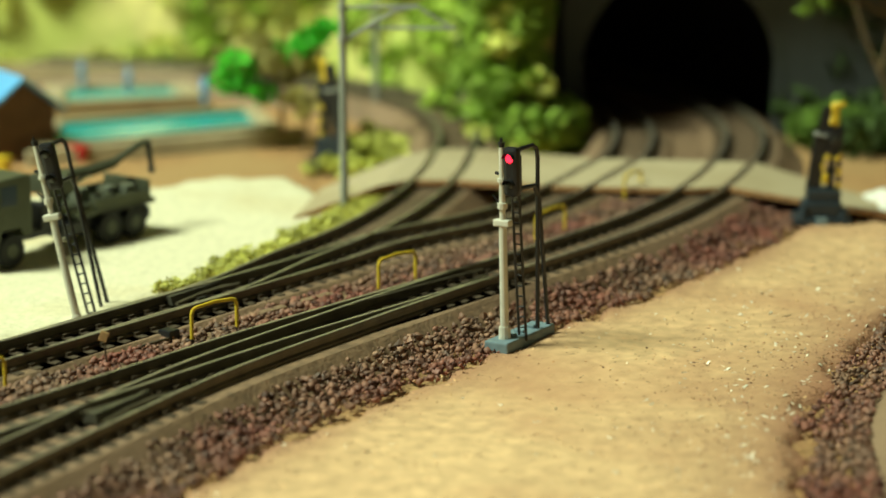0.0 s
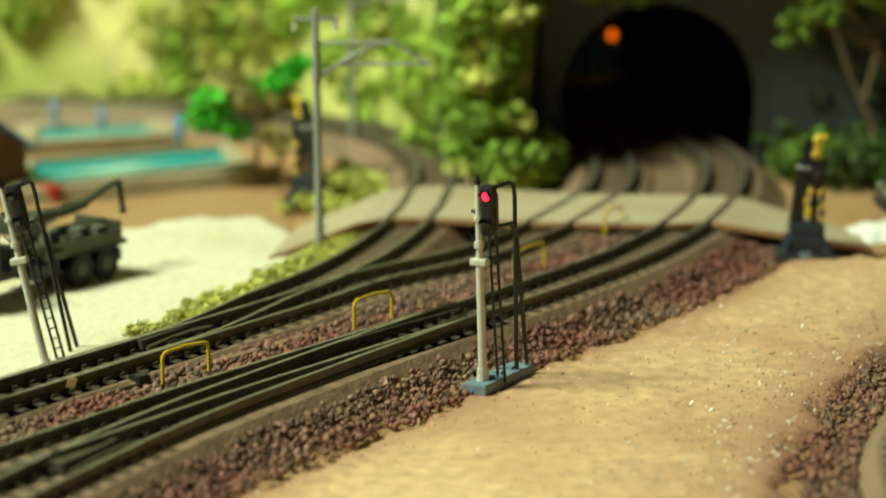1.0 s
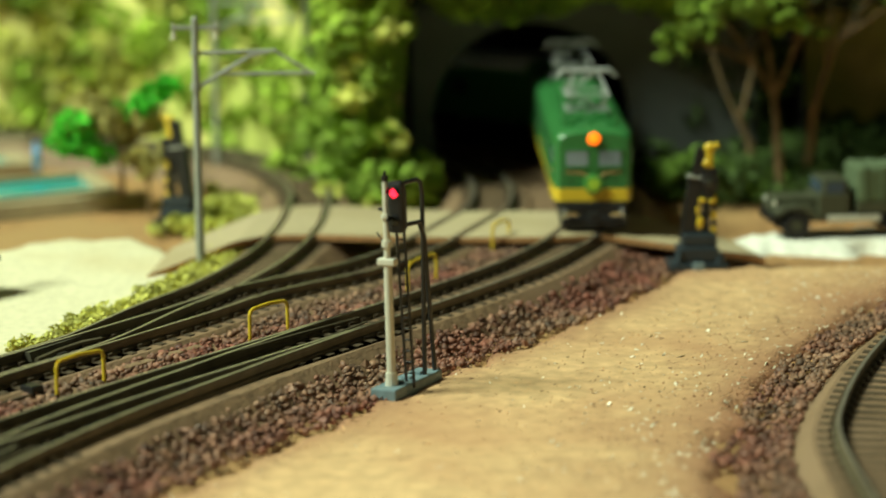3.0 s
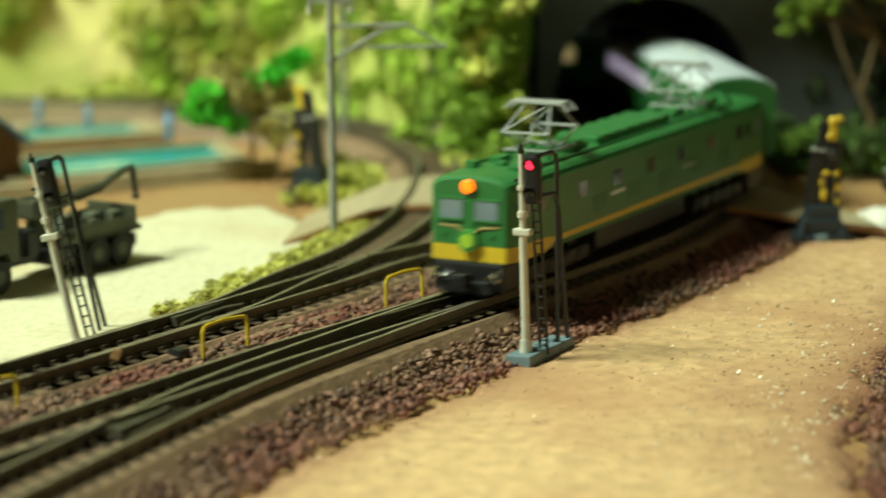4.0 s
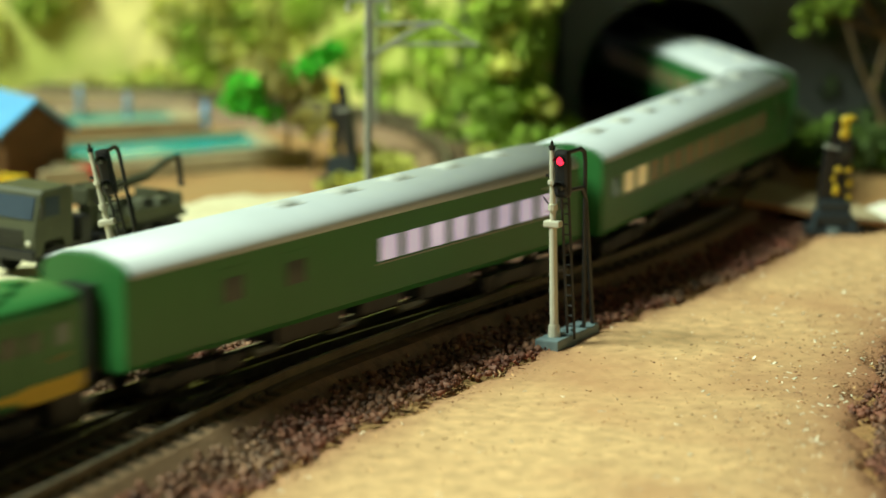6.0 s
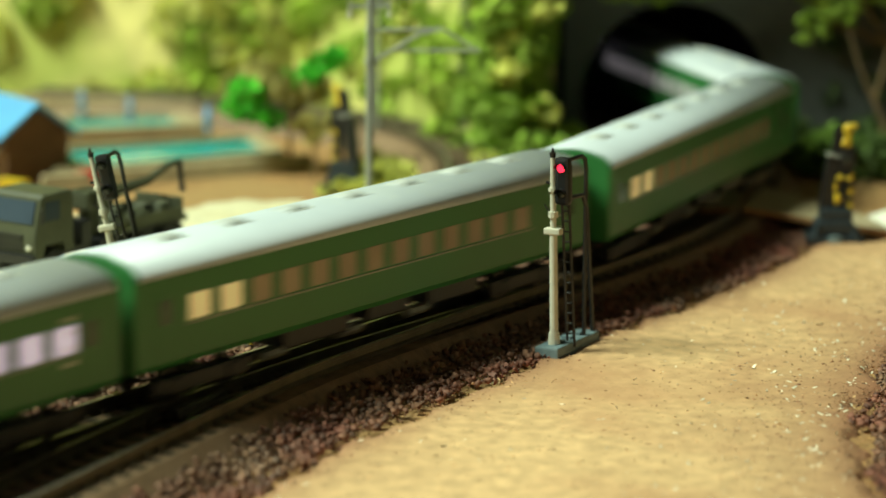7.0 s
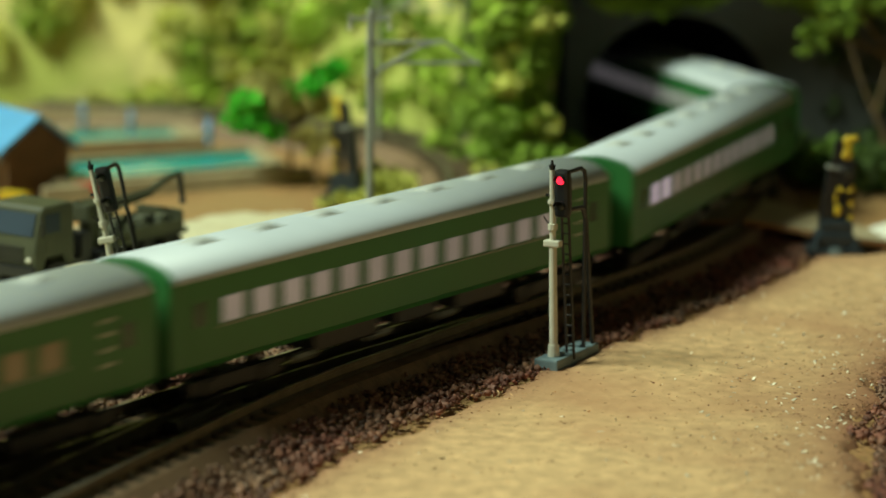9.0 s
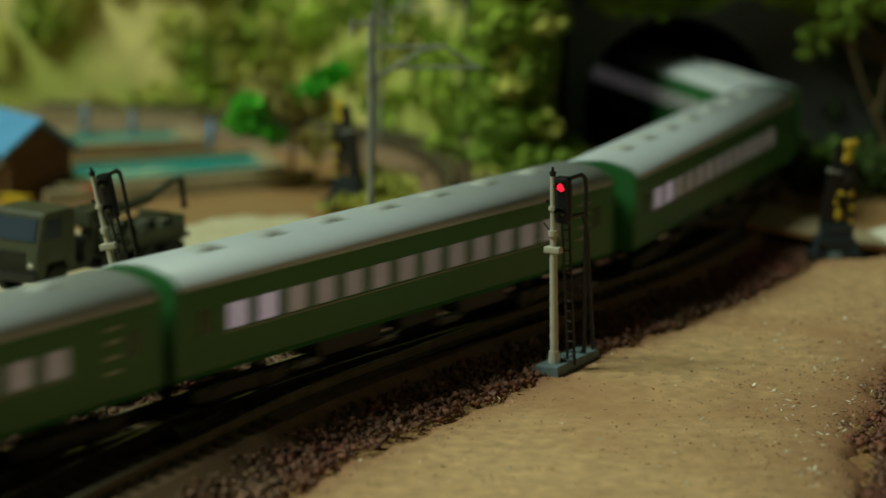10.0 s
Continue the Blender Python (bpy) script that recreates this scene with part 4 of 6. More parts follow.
# ---- lineside things ----
def signal(at, turn, tilt, lit, label, base=True):
    s = thing("railway_signal", at, turn, label, "railway signal", "signals", tilt)
    if base:
        bm = bmesh.new()
        box(bm, -2.5, 2.5, -3.4, 14.6, -0.6, 1.9, 0.35)
        for y in (2.0, 5.4, 9.5):
            box(bm, -0.9, 1.1, y - 0.7, y + 0.7, 1.85, 2.5, 0.15)
        part("base", bm, M_BLUEGREY, s, "blue-grey plastic base plate")
    bm = bmesh.new()
    rod(bm, (0, 0, 1.5), (0, 0, 24), 0.82, 0.74, 12)
    rod(bm, (0, 0, 24), (0, 0, 38.0), 0.62, 0.5, 12)
    rod(bm, (0, 0, 1.6), (0, 0, 4.2), 1.2, 1.05, 12)
    rod(bm, (0, 0, 26.5), (0, 0, 27.6), 0.95, 0.95, 10)
    rod(bm, (0, 0, 31.5), (0, 0, 32.2), 0.9, 0.9, 10)
    part("mast", bm, M_WHITE, s, smooth=False)
    bm = bmesh.new()
    box(bm, -1.7, 1.7, -0.9, 0.9, 23.2, 24.5, 0.3)
    part("clamp", bm, M_WHITE, s)
    bm = bmesh.new()
    rod(bm, (0, 0, 38), (0, 0, 38.9), 0.55, 0.7, 8)
    rod(bm, (0, 0, 38.9), (0, 0, 39.8), 0.35, 0.2, 8)
    part("cap", bm, M_BLACK, s, "black finial")
    head = None
    bm = bmesh.new()
    for z0, z1, w in ((29.0, 38.2, 1.55),):
        vs = box(bm, 0.7, 3.7, -0.9, 1.0, z0, z1, 0.75)
    box(bm, 1.2, 3.2, 0.9, 1.9, 29.6, 36.5, 0.2)
    rod(bm, (0.3, 0, 30.5), (1.2, 0, 30.5), 0.3)
    rod(bm, (0.3, 0, 35.5), (1.2, 0, 35.5), 0.3)
    head = part("signal_head", bm, M_BLACK, s)
    for z, m in ((36.1, M_LAMPRED if lit else M_LENS), (31.2, M_LENS)):
        bm = bmesh.new()
        vs = ball(bm, (2.15, -0.85, z), 0.85, 2, (1, 0.5, 1))
        part("lens", bm, m, head, "glowing red lens" if m is M_LAMPRED else "dark glass lens", True)
        bm = bmesh.new()
        for k in range(9):
            a, b = math.pi * k / 9, math.pi * (k + 1) / 9
            p = [(2.15 + 1.1 * math.cos(q), y, z + 1.1 * math.sin(q)) for q in (a, b) for y in (-0.8, -1.9)]
            v = [bm.verts.new(c) for c in p]
            bm.faces.new((v[0], v[1], v[3], v[2]))
        part("hood", bm, M_BLACK, head)
    bm = bmesh.new()
    for x in (-0.1, 1.4):
        limb(bm, [(x + 1.0, 2.0, 29), (x + 1.2, 3.4, 2.0)], 0.27, 0.27, 6)
    for k in range(13):
        z = 3.5 + k * 2.0
        y = 3.35 - (z - 2) / 27 * 1.35
        rod(bm, (0.95, y, z), (2.55, y, z), 0.16, seg=5)
    part("ladder", bm, M_BLACK, s)
    bm = bmesh.new()
    limb(bm, [(2.4, 0.5, 37.4), (3.0, 6.0, 37.6), (3.1, 7.4, 36.9), (3.0, 8.0, 35), (1.6, 9.5, 2.0)], 0.42, 0.42, 8)
    part("cable_pipe", bm, M_BLACK, s)
    bm = bmesh.new()
    limb(bm, [(2.4, 0.8, 30.2), (3.0, 6.5, 30.0), (2.6, 9.0, 27), (1.6, 13.4, 2.0)], 0.42, 0.42, 8)
    part("cable_pipe", bm, M_BLACK, s)
    bm = bmesh.new()
    rod(bm, (-0.5, 0, 33), (-1.3, -0.2, 33.2), 0.3)
    rod(bm, (-0.4, 0, 27), (-1.8, -0.3, 29.0), 0.15, seg=5)
    part("bracket", bm, M_BLACK, s)
    return s


def build_hoops():
    for (x0, y0), (x1, y1) in (((-57.7, -8.5), (-50.5, 0.1)), ((-26.5, 32.7), (-19.6, 41.3)), ((4.3, 76.9), (10.6, 88.7)), ((24.5, 123.0), (28.7, 130.8)), ((-92.0, -51.0), (-84.3, -43.0))):
        w = math.hypot(x1 - x0, y1 - y0)
        h = thing("cable_hoop", (x0, y0, 2.2), math.degrees(math.atan2(y1 - y0, x1 - x0)), "thin yellow wire hoop standing in the ballast", "hoop", "yellow hoops")
        bm = bmesh.new()
        limb(bm, [(0, 0, -0.6), (0.05, 0, 6.0), (0.4, 0, 6.9), (1.2, 0, 7.2), (w * 0.5, 0, 7.5), (w - 1.2, 0, 7.2), (w - 0.4, 0, 6.9), (w - 0.05, 0, 6.0), (w, 0, -0.6)], 0.36, 0.36, 8)
        part("wire", bm, M_YELLOW, h)
        bm = bmesh.new()
        for x in (0, w):
            rod(bm, (x, 0, -0.7), (x, 0, 0.5), 0.6, 0.5, 8)
        part("foot", bm, M_YELLOW, h)


def catenary_mast(at, turn, label):
    m = thing("catenary_mast", at, turn, label, "catenary mast", "catenary masts")
    bm = bmesh.new()
    rod(bm, (0, 0, 0), (0, 0, 54.5), 1.0, 0.75, 14)
    rod(bm, (0, 0, 54.5), (0, 0, 55.2), 0.75, 0.4, 12)
    part("pole", bm, M_GREY, m, smooth=False)
    bm = bmesh.new()
    box(bm, -2.6, 2.6, -2.6, 2.6, -1.5, 0.6, 0.4)
    part("footing", bm, M_CONC, m)
    bm = bmesh.new()
    box(bm, -5.0, 5.0, -0.5, 0.5, 52.3, 53.2, 0.1)
    c = part("crossarm", bm, M_GREY, m)
    for x in (-4.6, 4.6):
        bm = bmesh.new()
        rod(bm, (x, 0, 51.6), (x, 0, 52.4), 0.35)
        rod(bm, (x, 0, 50.2), (x, 0, 51.6), 0.62, 0.5)
        rod(bm, (x, 0, 53.2), (x, 0, 53.8), 0.3)
        part("insulator", bm, M_WHITE, c)
    bm = bmesh.new()
    rod(bm, (0.5, 0, 47.2), (17.2, 0, 47.6), 0.42)
    part("top_tube", bm, M_GREY, m)
    bm = bmesh.new()
    limb(bm, [(0.6, 0, 39.8), (12, 0, 46.6), (17.2, 0, 47.6)], 0.55, 0.45)
    part("brace_tube", bm, M_GREY, m)
    bm = bmesh.new()
    limb(bm, [(17.2, 0, 47.5), (24.8, 0, 42.8)], 0.4, 0.35)
    part("drop_tube", bm, M_GREY, m)
    bm = bmesh.new()
    rod(bm, (5.5, 0, 42.6), (25.8, 0, 42.6), 0.4)
    part("steady_arm", bm, M_GREY, m)
    bm = bmesh.new()
    rod(bm, (0, 0, 39.0), (0, 0, 40.6), 1.15, 1.15, 12)
    rod(bm, (0, 0, 46.6), (0, 0, 47.8), 1.1, 1.1, 12)
    part("collar", bm, M_GREY, m)
    return m


def crossing_barrier(at, turn, label):
    b = thing("crossing_barrier", at, turn, label, "level crossing barrier", "crossing barriers")
    bm = bmesh.new()
    box(bm, -6.6, 6.8, -4.6, 4.6, -0.6, 1.6, 0.6)
    box(bm, -4.6, 4.6, -3.4, 3.4, 1.4, 5.2, 0.8)
    box(bm, -3.6, 4.2, -2.6, 2.6, 5.0, 8.0, 0.6)
    rod(bm, (-4.6, -3.4, 1.4), (-4.2, -3.0, 4.2), 1.2, 0.9)
    rod(bm, (4.9, -3.2, 1.4), (4.9, -3.2, 3.4), 1.1, 0.9)
    rod(bm, (5.4, 2.6, 1.4), (5.4, 2.6, 2.8), 1.0)
    base = part("base", bm, M_BLUEBLACK, b, "blue-black plastic base housing")
    bm = bmesh.new()
    box(bm, -1.6, 1.2, -5.0, -4.2, -0.4, 1.9, 0.3)
    part("cover", bm, M_BLUEGREY, base, "worn pale blue-grey cover")
    lean = Matrix.Translation((-2.0, 0.4, 7.4)) @ Matrix.Rotation(radians(7.5), 4, "Y")
    bm = bmesh.new()
    box(bm, -1.7, 1.5, -1.3, 1.3, -1.0, 13.2, 0.3, lean)
    box(bm, -0.9, 1.5, -1.0, 1.0, 13.0, 19.8, 0.3, lean)
    part("post", bm, M_BLACK, b)
    bm = bmesh.new()
    box(bm, -1.9, 2.4, -1.6, 1.5, 12.9, 13.5, 0.15, lean)
    part("band", bm, M_GREY, b)
    bm = bmesh.new()
    box(bm, 0.4, 4.6, -0.9, 1.0, 17.2, 22.6, 0.7)
    rod(bm, (2.5, -0.8, 19.6), (2.5, -2.0, 19.6), 1.9, 1.9, 14)
    rod(bm, (2.2, -0.4, 16.9), (2.2, -1.6, 16.9), 1.4, 1.4, 12)
    lamps = part("lamp_box", bm, M_BLACK, b)
    bm = bmesh.new()
    ball(bm, (2.5, -1.9, 19.6), 1.2, 2, (1, 0.3, 1))
    part("lens", bm, M_LENS, lamps, "dark lamp lens")
    bm = bmesh.new()
    box(bm, 1.5, 3.5, -0.8, 0.6, 22.4, 26.4, 0.45)
    ball(bm, (2.6, -0.2, 27.0), 1.35, 2, (1.0, 0.7, 0.95))
    ball(bm, (4.0, -0.2, 27.6), 0.9, 2, (1.1, 0.7, 0.8))
    ball(bm, (2.0, -0.3, 23.6), 1.1, 2, (1.0, 0.7, 1.0))
    part("warning_sign", bm, M_YELLOW, b, "bright yellow warning head")
    for k in range(5):
        bm = bmesh.new()
        z = 7.6 + k * 1.75
        box(bm, 3.2, 4.2, -0.9, 0.2, z, z + 1.72, 0.1)
        part("stripe", bm, M_YELLOW if k % 2 == 0 else M_BLACK, b, "yellow band" if k % 2 == 0 else "black band")
    for x, z, w, h in ((0.5, 10.4, 0.85, 1.5), (0.9, 15.4, 0.9, 0.6), (-0.1, 13.2, 0.4, 1.1), (3.1, 15.2, 0.7, 0.5)):
        bm = bmesh.new()
        ball(bm, (x, -1.5, z), w, 2, (1, 0.5, h / w))
        part("reflector", bm, M_YELLOW, b)
    bm = bmesh.new()
    rod(bm, (1.9, 0, 7.5), (2.1, 0, 17.5), 0.8)
    box(bm, 0.6, 3.4, -0.6, 0.8, 11.6, 12.6, 0.2)
    part("barrier_arm", bm, M_BLACK, b)
    return b


def build_small():
    m = thing("track_marker", (-69.9, -26.6, 2.6), 0, "small orange diamond marker on a thin stake", "marker")
    bm = bmesh.new()
    rod(bm, (0, 0, -0.5), (-0.5, 0, 6.0), 0.16, seg=6)
    part("stake", bm, M_SLEEPER, m)
    bm = bmesh.new()
    box(bm, -0.75, 0.75, -0.2, 0.2, -0.95, 0.95, 0.12, Matrix.Translation((-0.5, -0.1, 6.2)) @ Matrix.Rotation(radians(20), 4, "Y"))
    part("plate", bm, M_ORANGE, m)
    p = thing("point_motor", (-62.2, -6.7, 2.8), 55, "small black point motor box in the ballast", "point motor")
    bm = bmesh.new()
    box(bm, -1.4, 1.4, -1.5, 1.5, -0.3, 2.2, 0.25)
    part("case", bm, M_BLACK, p)
    bm = bmesh.new()
    box(bm, -8.5, -1.5, -1.0, 0.3, -0.3, 0.8, 0.3)
    rod(bm, (-8.5, -1.2, 0.9), (-1.5, -1.2, 0.9), 0.25)
    part("crank_rod", bm, M_SLEEPER, p)
    # concrete cable troughs by the middle track
    for at, turn in (((-38.5, 24.5, 2.6), 54), ((-46.5, 13.5, 2.6), 54)):
        c = thing("cable_trough", at, turn, "brown cable trough cover lying between the tracks", "cable trough", "cable troughs")
        bm = bmesh.new()
        box(bm, -5.0, 5.0, -1.1, 1.1, -0.3, 1.2, 0.5)
        part("cover", bm, M_BED, c)


# ---- turnout details ----
def build_turnouts():
    for name, at, turn in (("front", (-61.0, -57.0), 61.5), ("siding", (-61.0, 21.0), 57.0)):
        t = thing("turnout_frog", (at[0], at[1], BED_Z + 0.4), turn, "worn metal crossing frog of a turnout", "turnout", "turnout frogs")
        bm = bmesh.new()
        w = [(-9, -1.5), (7, 0.0), (-9, 1.5)]
        lo = [bm.verts.new((x, y, 0)) for x, y in w]
        hi = [bm.verts.new((x, y * 0.6, 1.7)) for x, y in w]
        bm.faces.new(hi)
        for i in range(3):
            bm.faces.new((lo[i], lo[(i + 1) % 3], hi[(i + 1) % 3], hi[i]))
        bmesh.ops.recalc_face_normals(bm, faces=bm.faces)
        part("nose", bm, M_FROG, t)
        for s in (-1, 1):
            bm = bmesh.new()
            limb(bm, [(-10, 3.4 * s, 0.9), (-2, 1.9 * s, 0.9), (5, 1.5 * s, 0.9), (9, 2.6 * s, 0.9)], 0.45, 0.45, 6)
            part("wing_rail", bm, M_RAIL, t)
        bm = bmesh.new()
        box(bm, -2, 1.0, -2.2, 2.2, -0.35, 0.12, 0.2)
        part("plate", bm, M_FROG, t)
    for d, at, turn in ((3.2, (-14, 20), 57.5), (-3.2, (-17, 25), 56)):
        t = thing("switch_blade", (at[0], at[1], BED_Z + 0.3), turn, "thin worn steel switch blade lying against the rail", "switch blade", "switch blades")
        bm = bmesh.new()
        limb(bm, [(-24, -d * 0.6, 1.7), (0, -d * 0.2, 1.7), (18, 0.2 * d, 1.6)], 0.4, 0.2, 6)
        part("blade", bm, M_RAIL, t)


# ---- vehicles on the yard ----
def wheel(parent, x, y, z, r, w):
    bm = bmesh.new()
    rod(bm, (x - w / 2, y, z), (x + w / 2, y, z), r, r, 20)
    bmesh.ops.bevel(bm, geom=[e for e in bm.edges if abs(e.verts[0].co.x - e.verts[1].co.x) < 1e-4], offset=0.3, segments=2, affect="EDGES")
    t = part("wheel", bm, M_TYRE, parent, "black rubber tyre")
    bm = bmesh.new()
    o = math.copysign(w / 2 + 0.05, x)
    rod(bm, (x - w * 0.3, y, z), (x + o, y, z), r * 0.5, r * 0.42, 12)
    part("rim", bm, M_OLIVE, t)


def crane_truck(at, turn):
    """Its front points to local -y."""
    t = thing("crane_truck", at, turn, "olive-green six-wheeled army crane truck parked on pale gravel", "truck")
    for x in (-6.2, 6.2):
        for y in (-18.0, 11.5, 19.0):
            wheel(t, x, y, 3.6, 3.6, 2.6)
    bm = bmesh.new()
    for x in (-3.2, 3.2):
        box(bm, x - 0.6, x + 0.6, -21, 25, 4.2, 6.0, 0.15)
    box(bm, -5.8, 5.8, -2, 6.5, 3.2, 6.5, 0.5)
    box(bm, -7, 7, 22.8, 24, 3.6, 6.4, 0.2)
    rod(bm, (-6.2, -18, 3.6), (6.2, -18, 3.6), 0.6)
    rod(bm, (-6.2, 10.5, 3.6), (6.2, 10.5, 3.6), 0.6)
    rod(bm, (-6.2, 18, 3.6), (6.2, 18, 3.6), 0.6)
    part("chassis", bm, M_BLACK, t)
    bm = bmesh.new()
    sec = [(-20.5, 5.0), (-20.8, 9.5), (-20.2, 12.6), (-18.6, 18.4), (-17.6, 19.2), (-9.4, 19.4), (-8.8, 18.8), (-8.8, 6.2), (-11.2, 6.2), (-12.2, 8.2), (-17.6, 8.2), (-18.6, 5.0)]
    rings = [[bm.verts.new((x, y, z)) for y, z in sec] for x in (-7.4, -7.0 + 0.0, 7.0, 7.4)]
    for k, r in enumerate(rings):
        if k in (0, 3):
            for v in r:
                v.co.y, v.co.z = -14.5 + (v.co.y + 14.5) * 0.97, 12 + (v.co.z - 12) * 0.97
    n = len(sec)
    for a, b in zip(rings, rings[1:]):
        for i in range(n):
            bm.faces.new((a[i], a[(i + 1) % n], b[(i + 1) % n], b[i]))
    bm.faces.new(rings[0][::-1])
    bm.faces.new(rings[-1])
    bmesh.ops.recalc_face_normals(bm, faces=bm.faces)
    cab = part("cab", bm, M_OLIVE, t)
    bm = bmesh.new()
    q = Matrix.Translation((0, -19.55, 15.4)) @ Matrix.Rotation(radians(-15.5), 4, "X")
    box(bm, -6.3, 6.3, -0.18, 0.18, -2.5, 2.5, 0.08, q)
    part("windscreen", bm, M_GLASS, cab, "dark glass windscreen")
    for x in (-7.42, 7.42):
        bm = bmesh.new()
        box(bm, x - 0.08, x + 0.08, -17.4, -13.0, 13.4, 17.6, 0.05)
        part("side_window", bm, M_GLASS, cab)
        bm = bmesh.new()
        box(bm, x - 0.06, x + 0.06, -17.3, -12.2, 9.2, 12.9, 0.04)
        part("door", bm, M_OLIVE, cab)
        bm = bmesh.new()
        box(bm, x * 1.12 - 0.3, x * 1.12 + 0.3, -19.4, -18.9, 13.2, 16.2, 0.1)
        rod(bm, (x, -18.8, 16.4), (x * 1.12, -19.1, 16.2), 0.15, seg=5)
        part("mirror", bm, M_BLACK, cab)
    bm = bmesh.new()
    box(bm, -7.6, 7.6, -21.8, -20.4, 4.2, 6.6, 0.4)
    part("bumper", bm, M_BLACK, cab)
    for x in (-5.6, 5.6):
        bm = bmesh.new()
        ball(bm, (x, -20.9, 8.0), 0.85, 2, (1, 0.4, 0.8))
        part("headlight", bm, M_WHITE, cab, "pale glass headlight")
    bm = bmesh.new()
    for i in range(4):
        box(bm, -4.0, 4.0, -21.0, -20.6, 7.4 + i * 0.9, 7.9 + i * 0.9, 0.05)
    part("grille", bm, M_BLACK, cab)
    cab.location.y -= 3.2 * MM
    bm = bmesh.new()
    box(bm, -7.2, 7.2, 1.5, 25.6, 7.0, 8.2, 0.2)
    for x in (-7.0, 7.0):
        box(bm, x - 0.3, x + 0.3, 7.0, 24.0, 8.2, 10.4, 0.1)
    box(bm, -6.9, 6.9, 23.5, 24.3, 8.0, 12.4, 0.15)
    part("flatbed", bm, M_OLIVE, t)
    bm = bmesh.new()
    box(bm, -5.5, 5.5, -7.6, -4.4, 6.0, 11.5, 0.5)
    rod(bm, (-4.5, -6, 11.4), (-4.5, -6, 15.8), 0.5)
    part("engine_box", bm, M_BLACK, t)
    bm = bmesh.new()
    rod(bm, (0, 0.5, 6.5), (0, 0.5, 14.0), 2.6, 2.0, 14)
    box(bm, -3.4, 3.4, -3.2, 5.5, 12.6, 16.8, 0.8)
    rod(bm, (3.4, 1.5, 14.5), (4.6, 1.5, 14.5), 2.2, 2.2, 14)
    cr = part("crane_turret", bm, M_OLIVE, t)
    bm = bmesh.new()
    limb(bm, [(0, -3.0, 16.0), (0, 12, 15.2), (0, 20, 16.0)], 1.5, 1.2, 6)
    limb(bm, [(0, 20, 16.0), (0, 27, 18.6), (0, 31, 19.2)], 1.0, 0.7, 6)
    part("boom", bm, M_OLIVE, cr)
    bm = bmesh.new()
    rod(bm, (0, 31.0, 19.2), (0, 32.0, 13.0), 0.75, 0.6, 8)
    ball(bm, (0, 32.0, 12.6), 0.9, 2)
    part("hook_block", bm, M_BLACK, cr)
    bm = bmesh.new()
    limb(bm, [(1.6, 3, 12.8), (1.3, 11, 14.6)], 0.5, 0.4, 6)
    part("ram", bm, M_STEEL, cr)
    bm = bmesh.new()
    for x, y, h in ((-3, 12, 3.0), (2.5, 14, 2.2), (-1, 19, 2.6), (3.5, 20, 3.4)):
        box(bm, x - 1.8, x + 1.8, y - 1.6, y + 1.6, 8.2, 8.2 + h, 0.3)
    part("tool_box", bm, M_OLIVE2, t)
    for y in (11.5, 19.0):
        bm = bmesh.new()
        box(bm, -7.6, 7.6, y - 3.9, y + 3.9, 7.0, 7.4, 0.1)
        part("mudguard", bm, M_BLACK, t)
    return t


